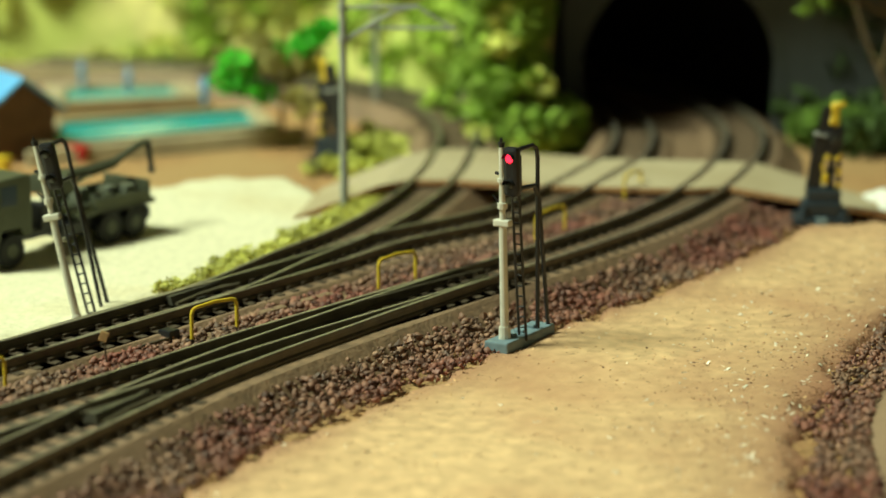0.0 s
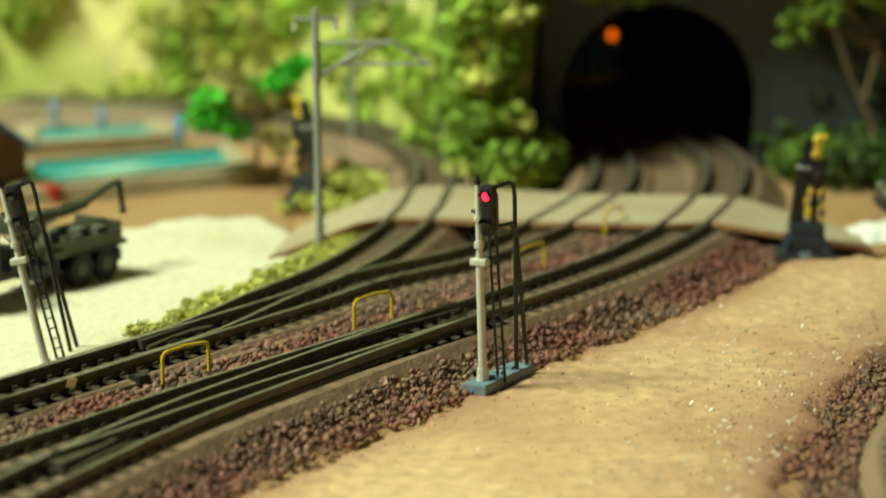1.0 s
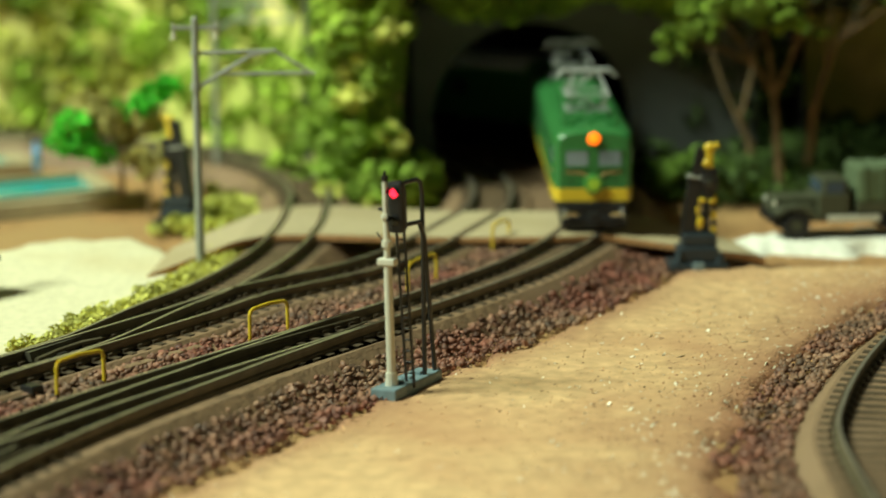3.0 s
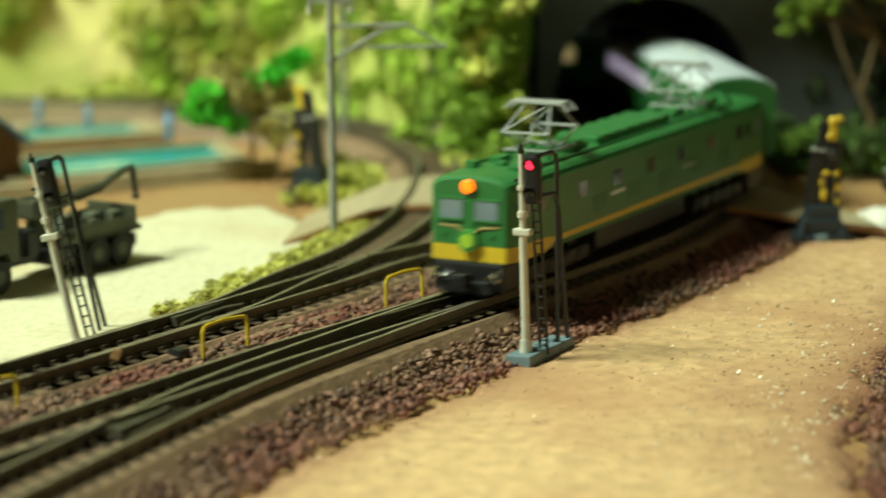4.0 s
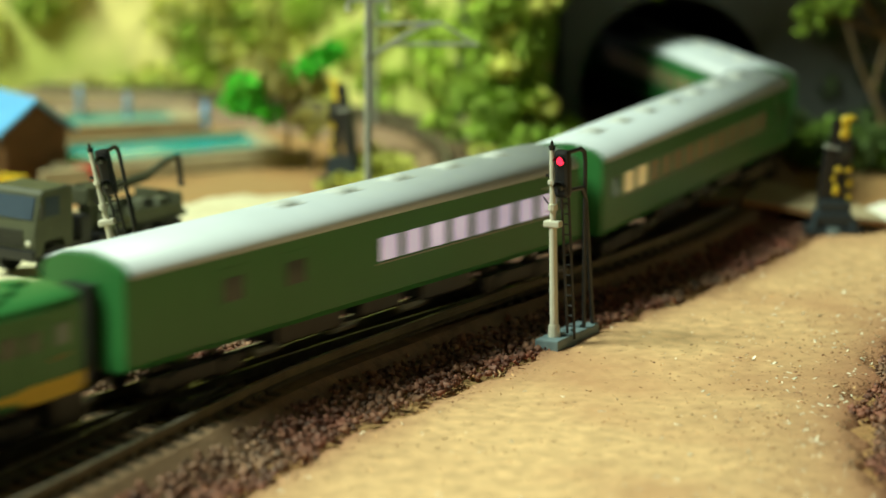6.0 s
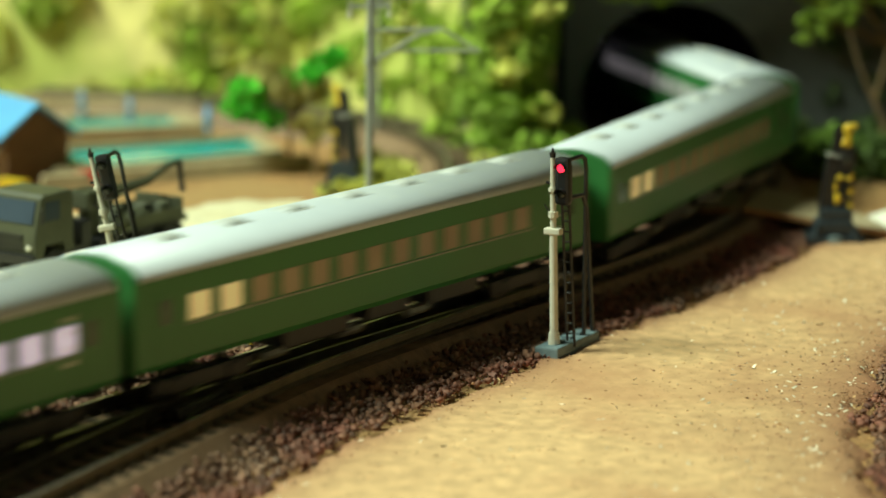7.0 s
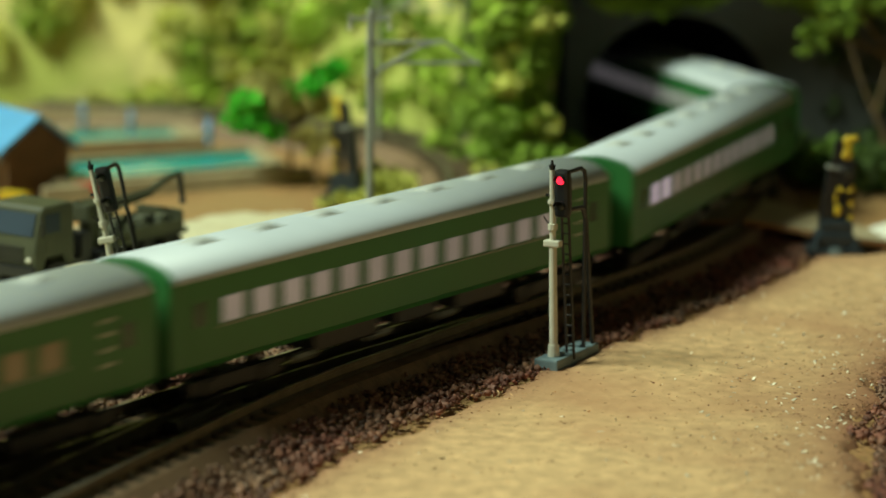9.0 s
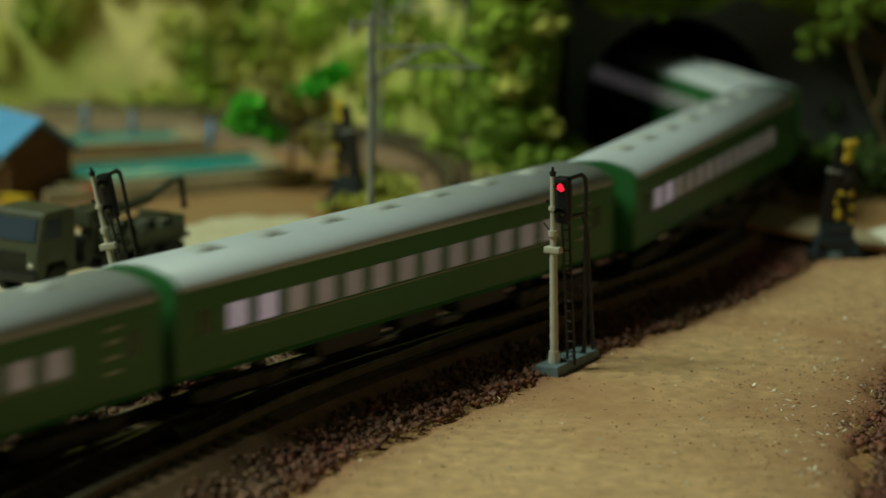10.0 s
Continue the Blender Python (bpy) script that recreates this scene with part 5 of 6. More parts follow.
def cargo_truck(at, turn):
    t = thing("cargo_truck", at, turn, "olive bonneted army truck with a ribbed canvas tilt", "truck")
    for x in (-6.0, 6.0):
        for y in (-14.5, 11.0, 18.5):
            wheel(t, x, y, 3.4, 3.4, 2.4)
    bm = bmesh.new()
    for x in (-3, 3):
        box(bm, x - 0.6, x + 0.6, -19, 25, 3.8, 5.6, 0.15)
    rod(bm, (-6, -14.5, 3.4), (6, -14.5, 3.4), 0.5)
    rod(bm, (-6, 11, 3.4), (6, 11, 3.4), 0.5)
    rod(bm, (-6, 18.5, 3.4), (6, 18.5, 3.4), 0.5)
    part("chassis", bm, M_BLACK, t)
    bm = bmesh.new()
    box(bm, -4.6, 4.6, -19.5, -8.5, 5.4, 11.2, 0.9)
    part("bonnet", bm, M_OLIVE, t)
    bm = bmesh.new()
    for x in (-6.1, 6.1):
        limb(bm, [(x, -19.2, 6.6), (x, -17.6, 8.2), (x, -14.5, 8.6), (x, -11.5, 8.0), (x, -9.0, 5.2)], 1.25, 1.25, 8)
    part("mudguard", bm, M_OLIVE, t)
    bm = bmesh.new()
    box(bm, -6.8, 6.8, -9.0, -1.2, 5.0, 12.0, 0.6)
    box(bm, -6.4, 6.4, -8.0, -1.4, 11.6, 16.2, 0.9)
    cab = part("cab", bm, M_OLIVE, t)
    bm = bmesh.new()
    box(bm, -5.4, 5.4, -8.2, -7.9, 12.2, 15.4, 0.08)
    part("windscreen", bm, M_GLASS, cab)
    for x in (-6.45, 6.45):
        bm = bmesh.new()
        box(bm, x - 0.1, x + 0.1, -7.0, -2.6, 12.2, 15.2, 0.05)
        part("side_window", bm, M_GLASS, cab)
    bm = bmesh.new()
    box(bm, -7.4, 7.4, 0.5, 26, 6.6, 9.6, 0.3)
    part("cargo_bed", bm, M_OLIVE, t)
    bm = bmesh.new()
    box(bm, -7.3, 7.3, 0.6, 26, 9.4, 19.6, 1.3)
    tilt = part("canvas_tilt", bm, M_CANVAS, t, "green ribbed canvas cover")
    for k in range(6):
        y = 2.5 + k * 4.4
        bm = bmesh.new()
        box(bm, -7.5, 7.5, y - 0.35, y + 0.35, 9.6, 19.9, 0.3)
        part("tilt_rib", bm, M_CANVAS, tilt)
    bm = bmesh.new()
    box(bm, -7.0, 7.0, -20.6, -19.6, 4.0, 6.4, 0.3)
    part("bumper", bm, M_BLACK, t)
    for x in (-7.0, 7.0):
        bm = bmesh.new()
        box(bm, x - 0.4, x + 0.4, -6.5, 6.5, 4.2, 6.0, 0.2)
        part("side_box", bm, M_WHITE, t, "pale grey side box")
    for x in (-4.9, 4.9):
        bm = bmesh.new()
        ball(bm, (x, -19.5, 9.4), 0.8, 2, (1, .6, 1))
        part("headlight", bm, M_WHITE, t)
    return t


# ---- house and ponds ----
def build_house():
    h = thing("pond_house", (-133.6, 189.5, 0), -54, "small brown wooden house with a light blue gable roof", "house")
    w, l = 9.2, 24.0
    bm = bmesh.new()
    prof = [(-w, -0.5), (w, -0.5), (w, 13.2), (0, 20.2), (-w, 13.2)]
    a = [bm.verts.new((0, y, z)) for y, z in prof]
    b = [bm.verts.new((-l, y, z)) for y, z in prof]
    bm.faces.new(a)
    bm.faces.new(b[::-1])
    for i in range(5):
        bm.faces.new((a[i], b[i], b[(i + 1) % 5], a[(i + 1) % 5]))
    bmesh.ops.recalc_face_normals(bm, faces=bm.faces)
    body = part("wall", bm, M_WOOD, h)
    for k in range(9):
        y = -w + 1.0 + k * 2.05
        bm = bmesh.new()
        box(bm, 0.0, 0.25, y - 0.85, y + 0.85, -0.3, 13.1 + 7 * (1 - min(w, abs(y) + 0.85) / w), 0.06)
        part("plank", bm, M_WOOD, body)
    for s in (-1, 1):
        bm = bmesh.new()
        p = [(2.0, 0.0, 21.2), (-l - 2, 0.0, 21.2), (-l - 2, s * (w + 2.6), 21.2 - (w + 2.6) * 0.76), (2.0, s * (w + 2.6), 21.2 - (w + 2.6) * 0.76)]
        up = [bm.verts.new((x, y, z + 0.5)) for x, y, z in p]
        dn = [bm.verts.new((x, y, z - 0.5)) for x, y, z in p]
        bm.faces.new(up)
        bm.faces.new(dn[::-1])
        for i in range(4):
            bm.faces.new((up[i], dn[i], dn[(i + 1) % 4], up[(i + 1) % 4]))
        bmesh.ops.recalc_face_normals(bm, faces=bm.faces)
        part("roof", bm, M_BLUE, h, "light blue roof slope")
    bm = bmesh.new()
    box(bm, -15, -9, -w - 0.3, -w + 0.1, 0, 10, 0.1)
    part("door", bm, M_TRUNK, h)
    bm = bmesh.new()
    box(bm, -8, -2, -w - 5.5, -w, 9.0, 9.8, 0.2)
    part("awning", bm, M_WHITE, h, "pale awning board")
    for name, at, size, mat, label in (("crate", (-121, 190, 0), (5, 3.2, 3.2), M_RED, "red plastic crate by the house wall"), ("crate", (-137, 172, 0), (4, 3, 3.4), M_YELLOW, "yellow crate beside the house")):
        c = thing(name, at, -30, label, "crate", "crates by the house")
        bm = bmesh.new()
        box(bm, -size[0], size[0], -size[1] / 2, size[1] / 2, -0.4, size[2], 0.4)
        part("tub", bm, mat, c)
        bm = bmesh.new()
        box(bm, -size[0] - 0.4, size[0] + 0.4, -size[1] / 2 - 0.4, size[1] / 2 + 0.4, size[2] - 0.6, size[2] + 0.1, 0.2)
        part("rim", bm, mat, c)


def pond(corners, rim, z, label):
    p = thing("fish_pond", (0, 0, 0), 0, label, "pond", "ponds")
    c = np.array(corners, float)
    mid = c.mean(0)
    bm = bmesh.new()
    bm.faces.new([bm.verts.new((x, y, z - 1.2)) for x, y in c])
    part("water", bm, M_WATER, p, "turquoise pond water")
    out = np.array([q + (q - mid) / np.linalg.norm(q - mid) * rim * 1.35 for q in c])
    for i in range(4):
        j = (i + 1) % 4
        bm = bmesh.new()
        ring = [(*c[i], z), (*c[j], z), (*out[j], z), (*out[i], z)]
        up = [bm.verts.new(v) for v in ring]
        dn = [bm.verts.new((v[0], v[1], -1.5)) for v in ring]
        bm.faces.new(up)
        for k in range(4):
            bm.faces.new((up[k], dn[k], dn[(k + 1) % 4], up[(k + 1) % 4]))
        bmesh.ops.recalc_face_normals(bm, faces=bm.faces)
        part("rim", bm, M_CONC, p, "tan concrete rim")


def build_ponds():
    pond([(-126.0, 190.0), (-75.0, 223.5), (-83.0, 251.0), (-131, 226)], 4.0, 3.6, "rectangular turquoise fish pond with a tan rim")
    pond([(-139.0, 262.0), (-104.2, 274.0), (-111.7, 293.0), (-142, 287.0)], 6.0, 3.6, "smaller turquoise fish pond behind the first")
    for k, (x, y, m) in enumerate(((-94.8, 254.4, M_BLUE), (-137.4, 286.7, M_SKIN), (-120.7, 274.4, M_SKIN))):
        bm = bmesh.new()
        limb(bm, [(0, 0, 0), (0, 0, 3.5)], 0.8, 1.0, 8)
        limb(bm, [(0, 0, 3.5), (0, 0, 7.0)], 1.3, 0.9, 8)
        ball(bm, (0, 0, 7.8), 0.9, 2)
        f = part("figurine", bm, m, None, smooth=True)
        f.matrix_basis = pose(*mm(x, y, 3.4))
        tagged(f, "tiny plain painted figurine standing at the pond", "figurine", "figurines")
    # low fence wall behind the ponds
    bm = bmesh.new()
    sweep(bm, [(-200, 322, 0), (-150, 316, 0), (-100, 308, 0), (-72, 296, 0)], [(-1.5, -1), (-1.5, 6), (1.5, 6), (1.5, -1)])
    w = tagged(part("pond_wall", bm, M_CONC), "low tan wall between the ponds and the siding", "wall", kind="structure")
    bm = bmesh.new()
    sweep(bm, [(-131, 181, 0), (-100, 199.5, 0), (-62, 221, 0)], [(-1, -1), (-1, 3.2), (1, 2.8), (2, -1)])
    tagged(part("pond_bank", bm, M_CONC), "low tan kerb along the pond", "kerb", kind="structure")


# ---- the train ----
FRONT_S = np.r_[0, np.cumsum(np.linalg.norm(np.diff(FRONT, axis=0), axis=1))]
HOME = float(FRONT_S[np.hypot(FRONT[:, 0] + 117, FRONT[:, 1] + 128).argmin()])


def on_track(s):
    return Vector((np.interp(s + HOME, FRONT_S, FRONT[:, 0]), np.interp(s + HOME, FRONT_S, FRONT[:, 1]), RAIL_Z))


def nose_at(t):
    return float(np.interp(t, [0, 1, 2, 2.75, 3.5, 4.0, 4.5, 5.0, 5.5, 7.0, 8.0, 8.5, 9.0, 9.5, 10],
                           [583, 489, 401, 332, 256, 190, 125, 56.5, -4, -212, -346, -414.5, -485, -555, -625]))


def ride(t, behind, length, pivots):
    """The pose of a vehicle whose front is that far behind the nose: its +y end leads."""
    s = nose_at(t) + behind + length / 2
    a, b = on_track(s - pivots / 2), on_track(s + pivots / 2)
    d = a - b
    m = (a + b) / 2 * MM
    return pose(m.x, m.y, m.z, 0, 0, math.degrees(math.atan2(d.y, d.x)) - 90)


def loft(bm, sections):
    """Sections are (y, [(x, z), ...]) with equal counts, from one end to the other."""
    rings = [[bm.verts.new((x, y, z)) for x, z in pts] for y, pts in sections]
    n = len(rings[0])
    for a, b in zip(rings, rings[1:]):
        for i in range(n):
            bm.faces.new((a[i], a[(i + 1) % n], b[(i + 1) % n], b[i]))
    bm.faces.new(rings[0][::-1])
    bm.faces.new(rings[-1])
    bmesh.ops.recalc_face_normals(bm, faces=bm.faces)


def bogie(parent, y, axles, long):
    bm = bmesh.new()
    for x in (-6.4, 6.4):
        box(bm, x - 0.7, x + 0.7, y - long / 2, y + long / 2, 1.6, 4.4, 0.3)
        for a in axles:
            box(bm, x - 1.1, x + 1.1, y + a - 1.4, y + a + 1.4, 1.4, 4.0, 0.3)
    box(bm, -6, 6, y - 2.2, y + 2.2, 2.2, 4.8, 0.3)
    b = part("bogie", bm, M_BLACK, parent)
    for a in axles:
        bm = bmesh.new()
        for x in (-4.4, 4.4):
            rod(bm, (x - 0.8, y + a, 2.7), (x + 0.8, y + a, 2.7), 2.7, 2.7, 18)
        rod(bm, (-4.4, y + a, 2.7), (4.4, y + a, 2.7), 0.5)
        part("wheelset", bm, M_WHEEL, b)


def rounded(hw, z0, z1, crown, bottom_in=0.0, soft=False):
    """Half-width, skirt bottom, eave and crown heights of a body section; soft: a plain shallow arch."""
    pts = [(-hw + bottom_in, z0), (-hw, z0 + 1.0), (-hw, z1)]
    for k in range(1, 12):
        a = math.pi * k / 12
        pts.append((-hw * math.cos(a) * 0.985, z1 + (crown - z1) * (math.sin(a) ** (0.92 if soft else 0.62))))
    return pts + [(hw, z1), (hw, z0 + 1.0), (hw - bottom_in, z0)]


def pantograph(parent, y):
    """A raised diamond pantograph on four insulators."""
    for x in (-4.6, 4.6):
        for q in (-5.0, 5.0):
            bm = bmesh.new()
            rod(bm, (x, y + q, 22.4), (x, y + q, 23.2), 0.75, 0.7, 10)
            rod(bm, (x, y + q, 23.2), (x, y + q, 24.5), 0.5, 0.45, 10)
            part("insulator", bm, M_GREEN, parent)
    bm = bmesh.new()
    for q in (-5.0, 5.0):
        rod(bm, (-5.4, y + q, 24.7), (5.4, y + q, 24.7), 0.3)
    for x in (-4.6, 4.6):
        rod(bm, (x, y - 6.0, 24.7), (x, y + 6.0, 24.7), 0.3)
    p = part("pantograph_frame", bm, M_PANTO, parent, "pale grey pantograph frame")
    for s in (-1, 1):
        bm = bmesh.new()
        for x in (-1, 1):
            limb(bm, [(3.4 * x, y + 1.6 * s, 25.0), (5.0 * x, y + 6.6 * s, 28.4)], 0.27, 0.25, 6)
            limb(bm, [(5.0 * x, y + 6.6 * s, 28.4), (2.7 * x, y + 0.8 * s, 33.6)], 0.25, 0.22, 6)
        rod(bm, (-5.2, y + 6.6 * s, 28.4), (5.2, y + 6.6 * s, 28.4), 0.25)
        limb(bm, [(5.0, y + 6.6 * s, 28.4), (-2.7, y + 0.8 * s, 33.6)], 0.22, 0.22, 6)
        limb(bm, [(-3.4, y + 1.6 * s, 25.0), (5.0, y + 6.6 * s, 28.4)], 0.22, 0.22, 6)
        part("pantograph_arm", bm, M_PANTO, p)
    bm = bmesh.new()
    for q in (-1.5, 1.5):
        limb(bm, [(-7.0, y + q, 32.4), (-5.6, y + q, 33.8), (5.6, y + q, 33.8), (7.0, y + q, 32.4)], 0.36, 0.36, 6)
    box(bm, -5.6, 5.6, y - 1.7, y + 1.7, 33.8, 34.2, 0.1)
    part("contact_strip", bm, M_PANTO, p)


def build_loco():
    loco = thing("electric_locomotive", label="green electric locomotive with a yellow lower band and orange headlamp", category="locomotive")
    L = 63.0

    def section(y, hw, z0=7.2, drop=0.0):
        return (y, rounded(hw, z0, 20.9 - drop, 23.5 - drop * 1.5, bottom_in=0.2))
    bm = bmesh.new()
    loft(bm, [section(-L, 7.7, drop=0.5), section(-L + 0.7, 8.4, drop=0.15), section(-L + 3, 8.95), section(-L + 9, 9.3), section(0, 9.3), section(L - 9, 9.3), section(L - 3, 8.95), section(L - 0.7, 8.4, drop=0.15), section(L, 7.7, drop=0.5)])
    body = part("body", bm, M_GREEN, loco, smooth=False)
    # yellow band, deeper round the two ends
    for s in (-1, 1):
        bm = bmesh.new()
        rings = []
        for y, hw, zb in ((26, 9.36, 8.3), (46, 9.36, 8.3), (50, 9.36, 7.0), (54, 9.36, 7.0), (60, 9.0, 7.0), (62.3, 8.45, 7.0), (63.08, 7.75, 7.0)):
            rings.append([(hw, y * s, zb), (hw, y * s, 9.4 if y < 48 else 10.0)])
        chain = rings + [[(-a[0], a[1], a[2]), (-b[0], b[1], b[2])] for a, b in rings[::-1]]
        vs = [[bm.verts.new(a), bm.verts.new(b)] for a, b in chain]
        for a, b in zip(vs, vs[1:]):
            bm.faces.new((a[0], b[0], b[1], a[1]))
        ins = [[bm.verts.new((v.co.x * 0.93, v.co.y * 0.985, v.co.z)) for v in a] for a in vs]
        for (a, b), (c, d) in zip(zip(vs, vs[1:]), zip(ins, ins[1:])):
            bm.faces.new((a[0], c[0], d[0], b[0]))
        bmesh.ops.recalc_face_normals(bm, faces=bm.faces)
        part("yellow_band", bm, M_YELLOW, body, "yellow painted lower band")
    for x in (-9.36, 9.36):
        bm = bmesh.new()
        box(bm, x - 0.06, x + 0.06, -26.2, 26.2, 8.3, 9.4, 0.03)
        part("yellow_band", bm, M_YELLOW, body, "narrow yellow line along the side")
        for k, y in enumerate((-46, -30, -14, 2, 18, 34)):
            bm = bmesh.new()
            box(bm, x - 0.05, x + 0.07 if x > 0 else x + 0.05, y - 2.0, y + 2.0, 15.2, 18.4, 0.03)
            part("side_window", bm, M_GLASS2, body)
        for y in (-38, -22, -6, 10, 26):
            bm = bmesh.new()
            for i in range(5):
                box(bm, x - 0.1, x + 0.1, y - 3.0, y + 3.0, 11.2 + i * 0.7, 11.55 + i * 0.7)
            part("louvre", bm, M_GREEN, body)
        for y in (-51, 51):
            bm = bmesh.new()
            box(bm, x - 0.08, x + 0.08, y - 2.1, y + 2.1, 10.2, 19.4, 0.04)
            d = part("door", bm, M_GREEN, body)
            bm = bmesh.new()
            box(bm, x - 0.13, x + 0.13, y - 1.3, y + 1.3, 15.2, 18.4, 0.05)
            part("door_window", bm, M_GLASS2, d)
        for y in (-18, 18):
            bm = bmesh.new()
            box(bm, x - 0.1, x + 0.1, y - 3.2, y + 3.2, 13.4, 14.1, 0.04)
            part("maker_plate", bm, M_STEEL, body, "small metal plate")
        bm = bmesh.new()
        box(bm, x * 0.985 - 0.25, x * 0.985 + 0.25, -54, 54, 20.7, 21.2, 0.1)
        part("gutter", bm, M_GREEN, body)
    for s in (-1, 1):
        for x in (-3.75, 3.75):
            bm = bmesh.new()
            m = Matrix.Translation((x, s * 62.95, 16.9))
            box(bm, -2.5, 2.5, -0.3, 0.3, -1.85, 1.85, 0.15, m)
            part("front_window", bm, M_GLASS3, body, "dark cab window")
            bm = bmesh.new()
            for z in (-2.05, 2.05):
                box(bm, -2.8, 2.8, -0.38, 0.38, z - 0.25, z + 0.25, 0.1, m)
            part("window_frame", bm, M_GREEN, body)
        bm = bmesh.new()
        box(bm, -1.0, 1.0, s * 62.6 - 0.6, s * 62.6 + 0.6, 10.2, 18.8, 0.2)
        part("centre_post", bm, M_GREEN, body)
        bm = bmesh.new()
        rod(bm, (0, s * 59.4, 21.5), (0, s * 63.5, 21.5), 1.65, 1.55, 18)
        h = part("headlamp", bm, M_GREEN, body)
        bm = bmesh.new()
        ball(bm, (0, s * 63.5, 21.5), 1.4, 3, (1, 0.45, 1))
        part("lamp_lens", bm, M_LAMPORANGE if s > 0 else M_LENS, h, "glowing orange headlamp lens" if s > 0 else "dark lamp lens", True)
        bm = bmesh.new()
        rod(bm, (0, s * 63.0, 11.0), (0, s * 64.1, 11.0), 2.2, 2.1, 24)
        hm = part("headmark", bm, M_GREEN2, body, "round green headmark")
        bm = bmesh.new()
        rod(bm, (0, s * 64.05, 11.0), (0, s * 64.3, 11.0), 1.5, 1.5, 6)
        part("emblem", bm, M_LIME, hm, "lime green emblem")
        for x in (-5.0, 5.0):
            bm = bmesh.new()
            rod(bm, (x, s * 62.2, 11.6), (x, s * 63.0, 11.6), 0.8, 0.7, 12)
            part("marker_lamp", bm, M_LENS, body)
            bm = bmesh.new()
            k = math.copysign(1, x)
            limb(bm, [(k * 0.6, s * 63.15, 12.2), (k * 2.6, s * 63.1, 13.5), (k * 6.4, s * 62.9, 13.7), (k * 8.0, s * 61.6, 13.6), (k * 8.95, s * 58.5, 13.4), (k * 9.35, s * 54.5, 13.2)], 0.22, 0.18, 6)
            part("trim_strip", bm, M_TANSTRIP, body, "tan trim strip")
            bm = bmesh.new()
            box(bm, k * 9.1 - 0.35, k * 9.1 + 0.35, s * 57.0 - 1.2, s * 57.0 + 1.2, 15.3, 18.6, 0.1)
            part("cab_side_window", bm, M_GLASS3, body)
        bm = bmesh.new()
        box(bm, -7.6, 7.6, s * 60 - 3.6, s * 60 + 3.6, 1.0, 6.9, 0.6)
        box(bm, -5.5, 5.5, s * 63.5 - 1.0, s * 63.5 + 1.0, 0.8, 3.4, 0.4)
        rod(bm, (0, s * 62, 3.8), (0, s * 67, 3.8), 0.9)
        box(bm, -1.3, 1.3, s * 66.5 - 1.2, s * 66.5 + 1.2, 2.5, 5.1, 0.4)
        pl = part("pilot", bm, M_BLACK, loco)
        for x in (-6.5, 6.5):
            bm = bmesh.new()
            limb(bm, [(x, s * 64.2, 5.6), (x, s * 65.0, 4.4), (x * 0.6, s * 65.0, 4.2)], 0.3, 0.3, 6)
            ball(bm, (x, s * 64.6, 4.0), 0.8, 2)
            part("handrail", bm, M_CHROME, pl, "shiny handrail")
    bogie(loco, 40, (-9.5, -3.2, 3.2, 9.5), 27)
    bogie(loco, -40, (-9.5, -3.2, 3.2, 9.5), 27)
    bm = bmesh.new()
    box(bm, -6.5, 6.5, -22, 22, 1.8, 7.4, 0.5)
    part("underframe", bm, M_BLACK, loco)
    # roof equipment
    bm = bmesh.new()
    box(bm, -4.8, 4.8, -18, 18, 22.8, 24.7, 0.4)
    hood = part("roof_hood", bm, M_GREEN, body)
    for k in range(6):
        bm = bmesh.new()
        box(bm, -5.1, 5.1, -16.5 + 6 * k, -13.5 + 6 * k, 23.2, 24.95, 0.2)
        part("hood_panel", bm, M_GREEN, hood)
    for x in (-7.4, 7.4):
        bm = bmesh.new()
        box(bm, x - 0.7, x + 0.7, -52, 52, 21.7, 22.3, 0.15)
        part("walkway", bm, M_GREEN, body)
    for y, x, w, d, h in ((-56, 0, 1.6, 1.3, 1.2), (-51, -3.4, 1.2, 1.2, 1.0), (-51, 3.4, 1.2, 1.2, 1.0), (-46, 0, 3.2, 1.8, 1.6), (-25, -2.2, 1.8, 2.2, 1.9), (-25, 3.0, 1.2, 1.4, 1.5), (-22, 0, 4.0, 1.2, 1.2),
                          (22, 0, 4.0, 1.2, 1.2), (25, -2.2, 1.8, 2.2, 1.9), (25, 3.0, 1.2, 1.4, 1.5), (44.5, -2.6, 1.5, 1.5, 1.7), (45.5, 2.8, 1.4, 2.2, 1.5), (50, 0, 1.0, 1.0, 1.2), (53, 4.8, 1.2, 1.2, 1.5), (53, -4.6, 1.1, 1.1, 1.1)):
        bm = bmesh.new()
        box(bm, x - w, x + w, y - d, y + d, 22.4 if abs(x) < 4 else 21.8, 23.1 + h, 0.25)
        part("roof_box", bm, M_GREEN, body)
    for y in (-40, -28, 28, 40):
        bm = bmesh.new()
        rod(bm, (-5.0, y, 22.2), (-5.0, y, 24.6), 0.6, 0.5, 10)
        rod(bm, (5.6, y, 22.0), (5.6, y, 23.6), 0.7, 0.6, 10)
        part("roof_fitting", bm, M_GREEN, body)
    for x in (-6.3, 6.3):
        bm = bmesh.new()
        limb(bm, [(x, -48, 23.4), (x, -20, 23.2), (x, 20, 23.2), (x, 48, 23.4)], 0.28, 0.28, 6)
        for y in range(-48, 49, 12):
            rod(bm, (x, y, 22.0), (x, y, 23.3), 0.25, seg=6)
        part("roof_pipe", bm, M_GREEN, body)
    pantograph(loco, 34)
    pantograph(loco, -34)
    for o in loco.children_recursive:
        o.data.transform(Matrix.Diagonal((1, 135 / 126, 1, 1)))
    return loco


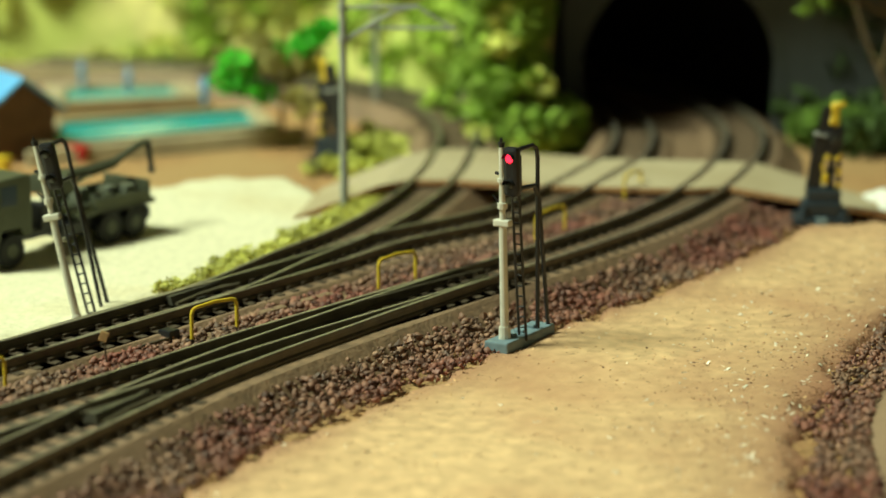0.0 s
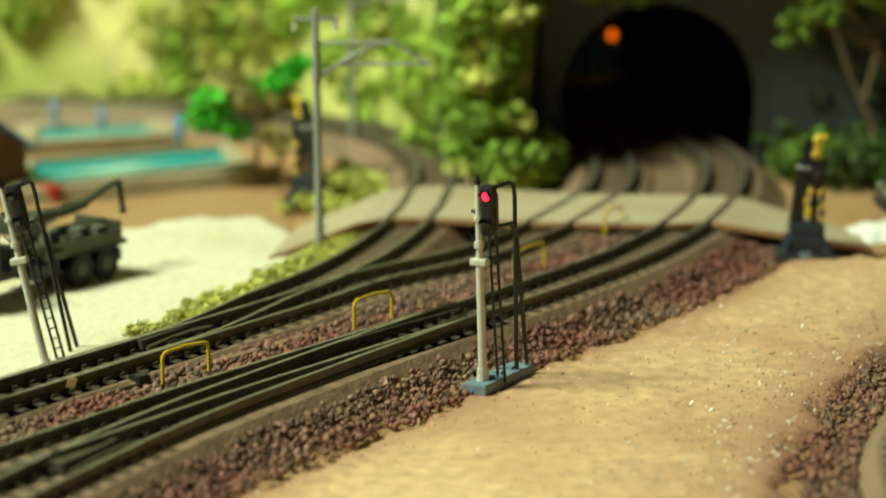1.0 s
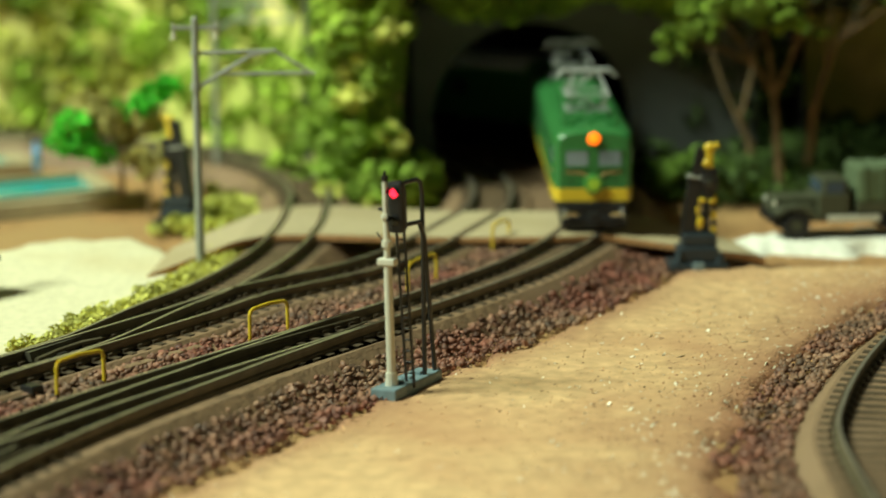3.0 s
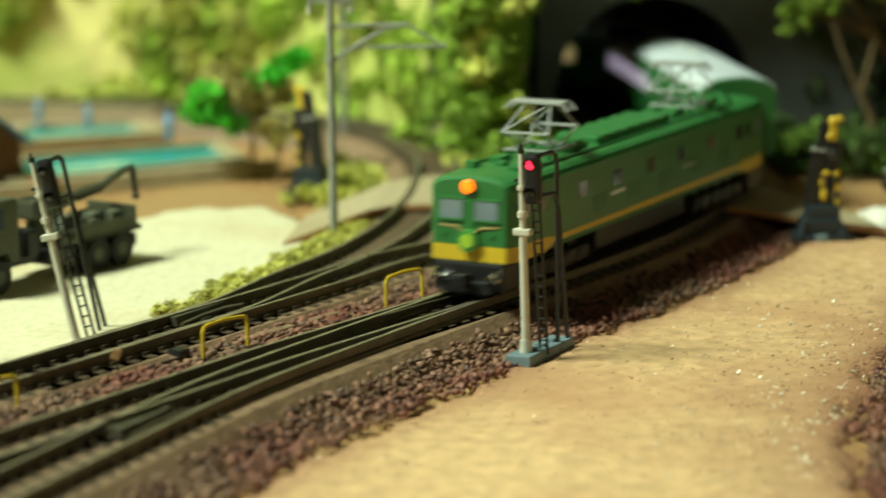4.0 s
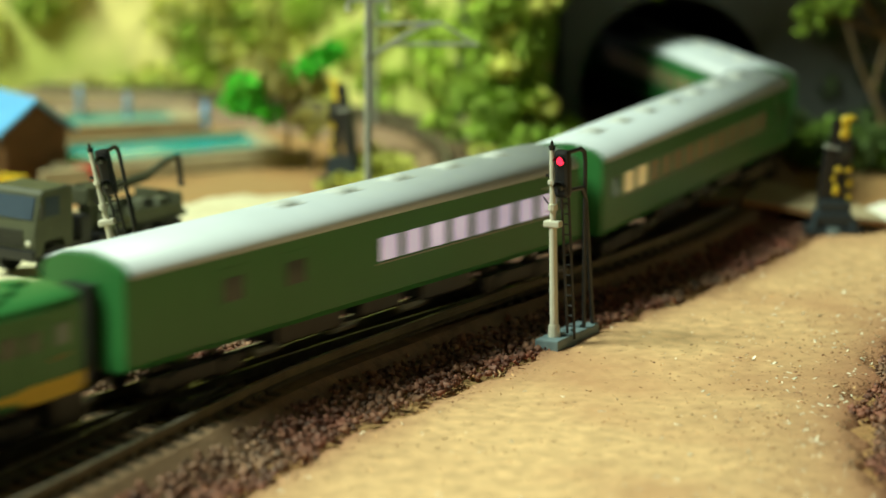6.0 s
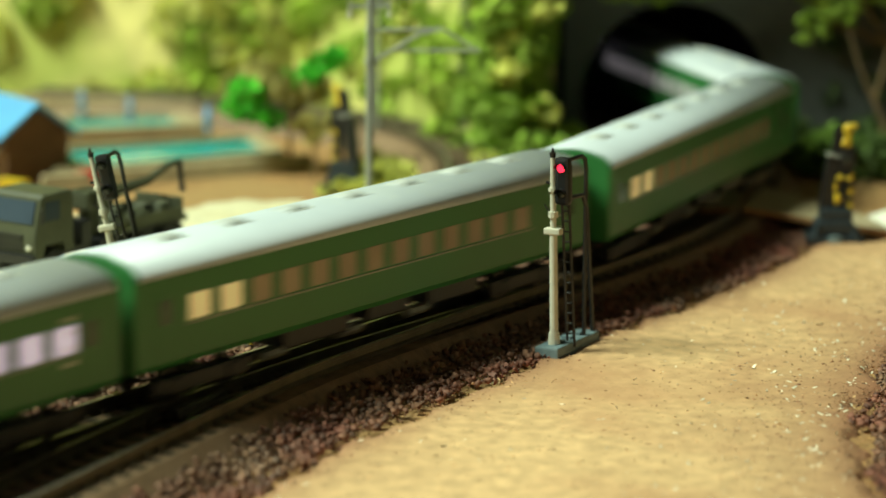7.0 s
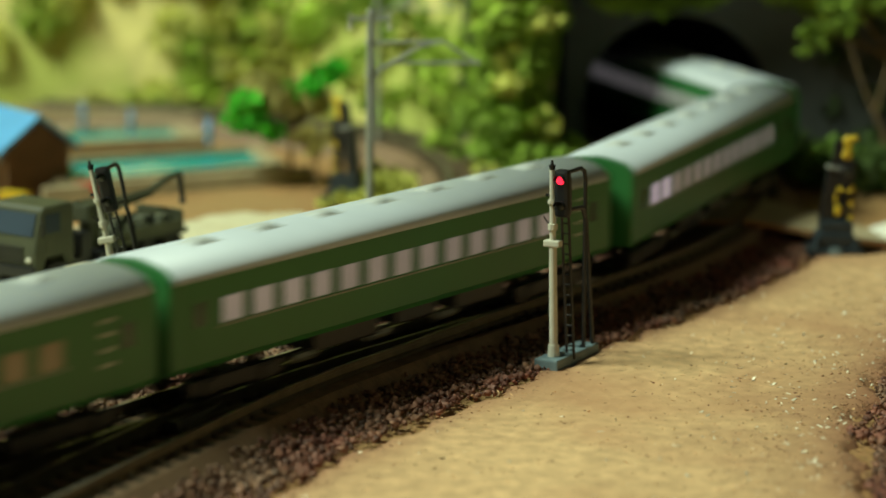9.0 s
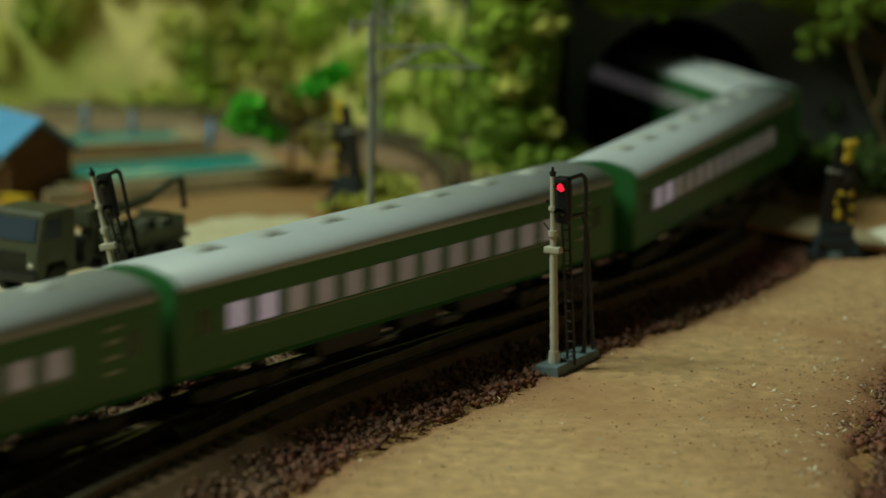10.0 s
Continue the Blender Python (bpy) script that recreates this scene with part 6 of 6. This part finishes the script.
def build_coach(name_label, van, lit, pane, bright):
    car = thing("passenger_coach", label=name_label, category="railway coach", group="coaches of the train")
    L = 65.0
    bm = bmesh.new()
    def section(y, k=1.0):
        return (y, rounded(9.35 * k, 7.1, 22.3, 25.7, bottom_in=0.4, soft=True))
    loft(bm, [section(-L, 0.975), section(-L + 0.8), section(L - 0.8), section(L, 0.975)])
    body = part("body", bm, M_GREEN, car)
    bm = bmesh.new()
    arch = []
    for k in range(0, 17):
        a = math.pi * k / 16
        arch.append((-9.55 * math.cos(a), 22.5 + 3.75 * math.sin(a) ** 0.92))
    inner = [(x * 0.97, z - 0.42) for x, z in arch[::-1]]
    loft(bm, [(-L + 1.4, arch + inner), (L - 1.4, arch + inner)])
    roof = part("roof", bm, M_ROOFGREY, car, "grey painted roof", True)
    for k in range(7):
        y = -48 + 16 * k
        if van and y > 25:
            continue
        bm = bmesh.new()
        ball(bm, (0, y, 26.0), 1.0, 2, (2.3, 3.0, 1.0))
        box(bm, -2.4, 2.4, y - 3.1, y + 3.1, 25.6, 26.25, 0.2)
        part("roof_vent", bm, M_VENT, roof, "pale grey ventilator", True)
    n, start, gap = (13, 50.0, 7.6) if not van else (8, -2.0, 7.2)
    for x in (-9.33, 9.33):
        for k in range(n):
            y = start - gap * k
            bm = bmesh.new()
            box(bm, x - 0.12, x + 0.12, y - 2.45, y + 2.45, 14.2, 18.6, 0.1)
            part("window", bm, bright if k in lit else pane, body, "lit window pane" if k in lit else "")
        bm = bmesh.new()
        box(bm, x - 0.16, x + 0.16, start - gap * n + 4, start + 3.4, 13.6, 13.9, 0.05)
        part("sill_strip", bm, M_SILL, body)
        for y in ((-58, 58) if not van else (-58, 40, 24)):
            bm = bmesh.new()
            w = 2.0 if abs(y) > 50 else 4.2
            box(bm, x - 0.1, x + 0.1, y - w, y + w, 8.0, 20.4, 0.06)
            d = part("door", bm, M_GREEN, body)
            bm = bmesh.new()
            box(bm, x - 0.15, x + 0.15, y - w * 0.6, y + w * 0.6, 14.4, 18.6, 0.06)
            part("door_window", bm, M_GLASS2, d)
        bm = bmesh.new()
        for z in (12.4, 14.9, 17.4, 19.6):
            box(bm, x - 0.18, x + 0.18, -55.0, -51.6, z, z + 0.3, 0.05)
        part("grab_rail", bm, M_STEEL, body)
    for s in (-1, 1):
        bm = bmesh.new()
        box(bm, -3.4, 3.4, s * (L + 1.0) - 1.0, s * (L + 1.0) + 1.0, 6.4, 21.2, 0.4)
        part("gangway", bm, M_BLACK, car)
        bm = bmesh.new()
        rod(bm, (0, s * (L - 2), 3.6), (0, s * (L + 3.2), 3.6), 0.8)
        box(bm, -1.1, 1.1, s * (L + 2.2) - 0.9, s * (L + 2.2) + 0.9, 2.6, 4.6, 0.3)
        part("coupler", bm, M_BLACK, car)
        bogie(car, s * 46.5, (-7, 7), 23)
    bm = bmesh.new()
    for y, h, q in ((-22, 3.0, 8), (-2, 2.6, 6), (18, 3.2, 9)):
        box(bm, -7.6, 7.6, y - q, y + q, 6.6 - h, 7.4, 0.5)
    part("underframe", bm, M_BLACK, car)
    for y in (-12, 8, 29):
        for x in (-6.4, 6.4):
            bm = bmesh.new()
            rod(bm, (x, y - 3, 3.2), (x, y + 3, 3.2), 1.0)
            part("air_tank", bm, M_STEELDARK, car)
    for o in car.children_recursive:
        o.data.transform(Matrix.Diagonal((1, 137.5 / 130, 1, 1)))
    return car


def build_train():
    cars = [(build_loco(), 0, 135.0, 108)]
    van = build_coach("green luggage and passenger coach with a grey roof and lit windows", True, range(0, 9), M_PANE, M_LIT)
    cars.append((van, 144.0, 137.5, 114))
    a = build_coach("green passenger coach with a grey roof and warm dim windows", False, (0, 1), M_PANEWARM, M_LITWARM)
    b = build_coach("green passenger coach with a grey roof and pale bright windows", False, (), M_PANELIT, M_LIT)
    c = build_coach("green passenger coach with a grey roof and a few lit windows", False, (0, 1), M_PANELIT, M_LIT)
    rest = [a, copy_thing(a, pose(0, 0, 0)), b, c, copy_thing(c, pose(0, 0, 0)), copy_thing(b, pose(0, 0, 0))]
    for k, car in enumerate(rest):
        cars.append((car, 144.0 + 141.0 * (k + 1), 137.5, 114))
    return cars


def motions():
    times = [round(0.25 * k, 2) for k in range(41)]
    for car, behind, length, pivots in TRAIN:
        walk(car, [(t, ride(t, behind, length, pivots)) for t in times])


# ---- the build ----
build_room()
build_ground()
build_hill()
build_tunnel()
build_crossing()
signal((-0.3, 0, 0.4), -29, (0, -1.5), True, "white railway signal with a glowing red lamp on a blue-grey base")
signal((-83.0, 14.0, -2.0), -8, (0, -12.0), False, "leaning white railway signal with black ladder and dark lamps", base=False)
catenary_mast((-40.6, 110.7, 3.0), 0, "grey round catenary mast with bracket arm in the grass verge")
catenary_mast((-45.2, 263.0, 2.0), -12, "grey catenary mast beside the far curve of the siding")
crossing_barrier((70.0, 117, 0.2), 0, "dark crossing barrier machine with yellow and black parts beside the road")
crossing_barrier((-49.5, 178, 0.2), 160, "dark crossing barrier machine with yellow parts near the pond")
crane_truck((-101.5, 73.5, 1.7), -34)
small = cargo_truck((110.5, 149, 2.2), -86)
for o in small.children_recursive:
    o.data.transform(Matrix.Diagonal((0.92, 0.96, 0.84, 1)))
build_hoops()
build_small()
build_turnouts()
build_house()
build_ponds()
build_trees()
build_grass()
build_hill_woods()
build_ballast()
TRAIN = build_train()
build_tracks()
motions()
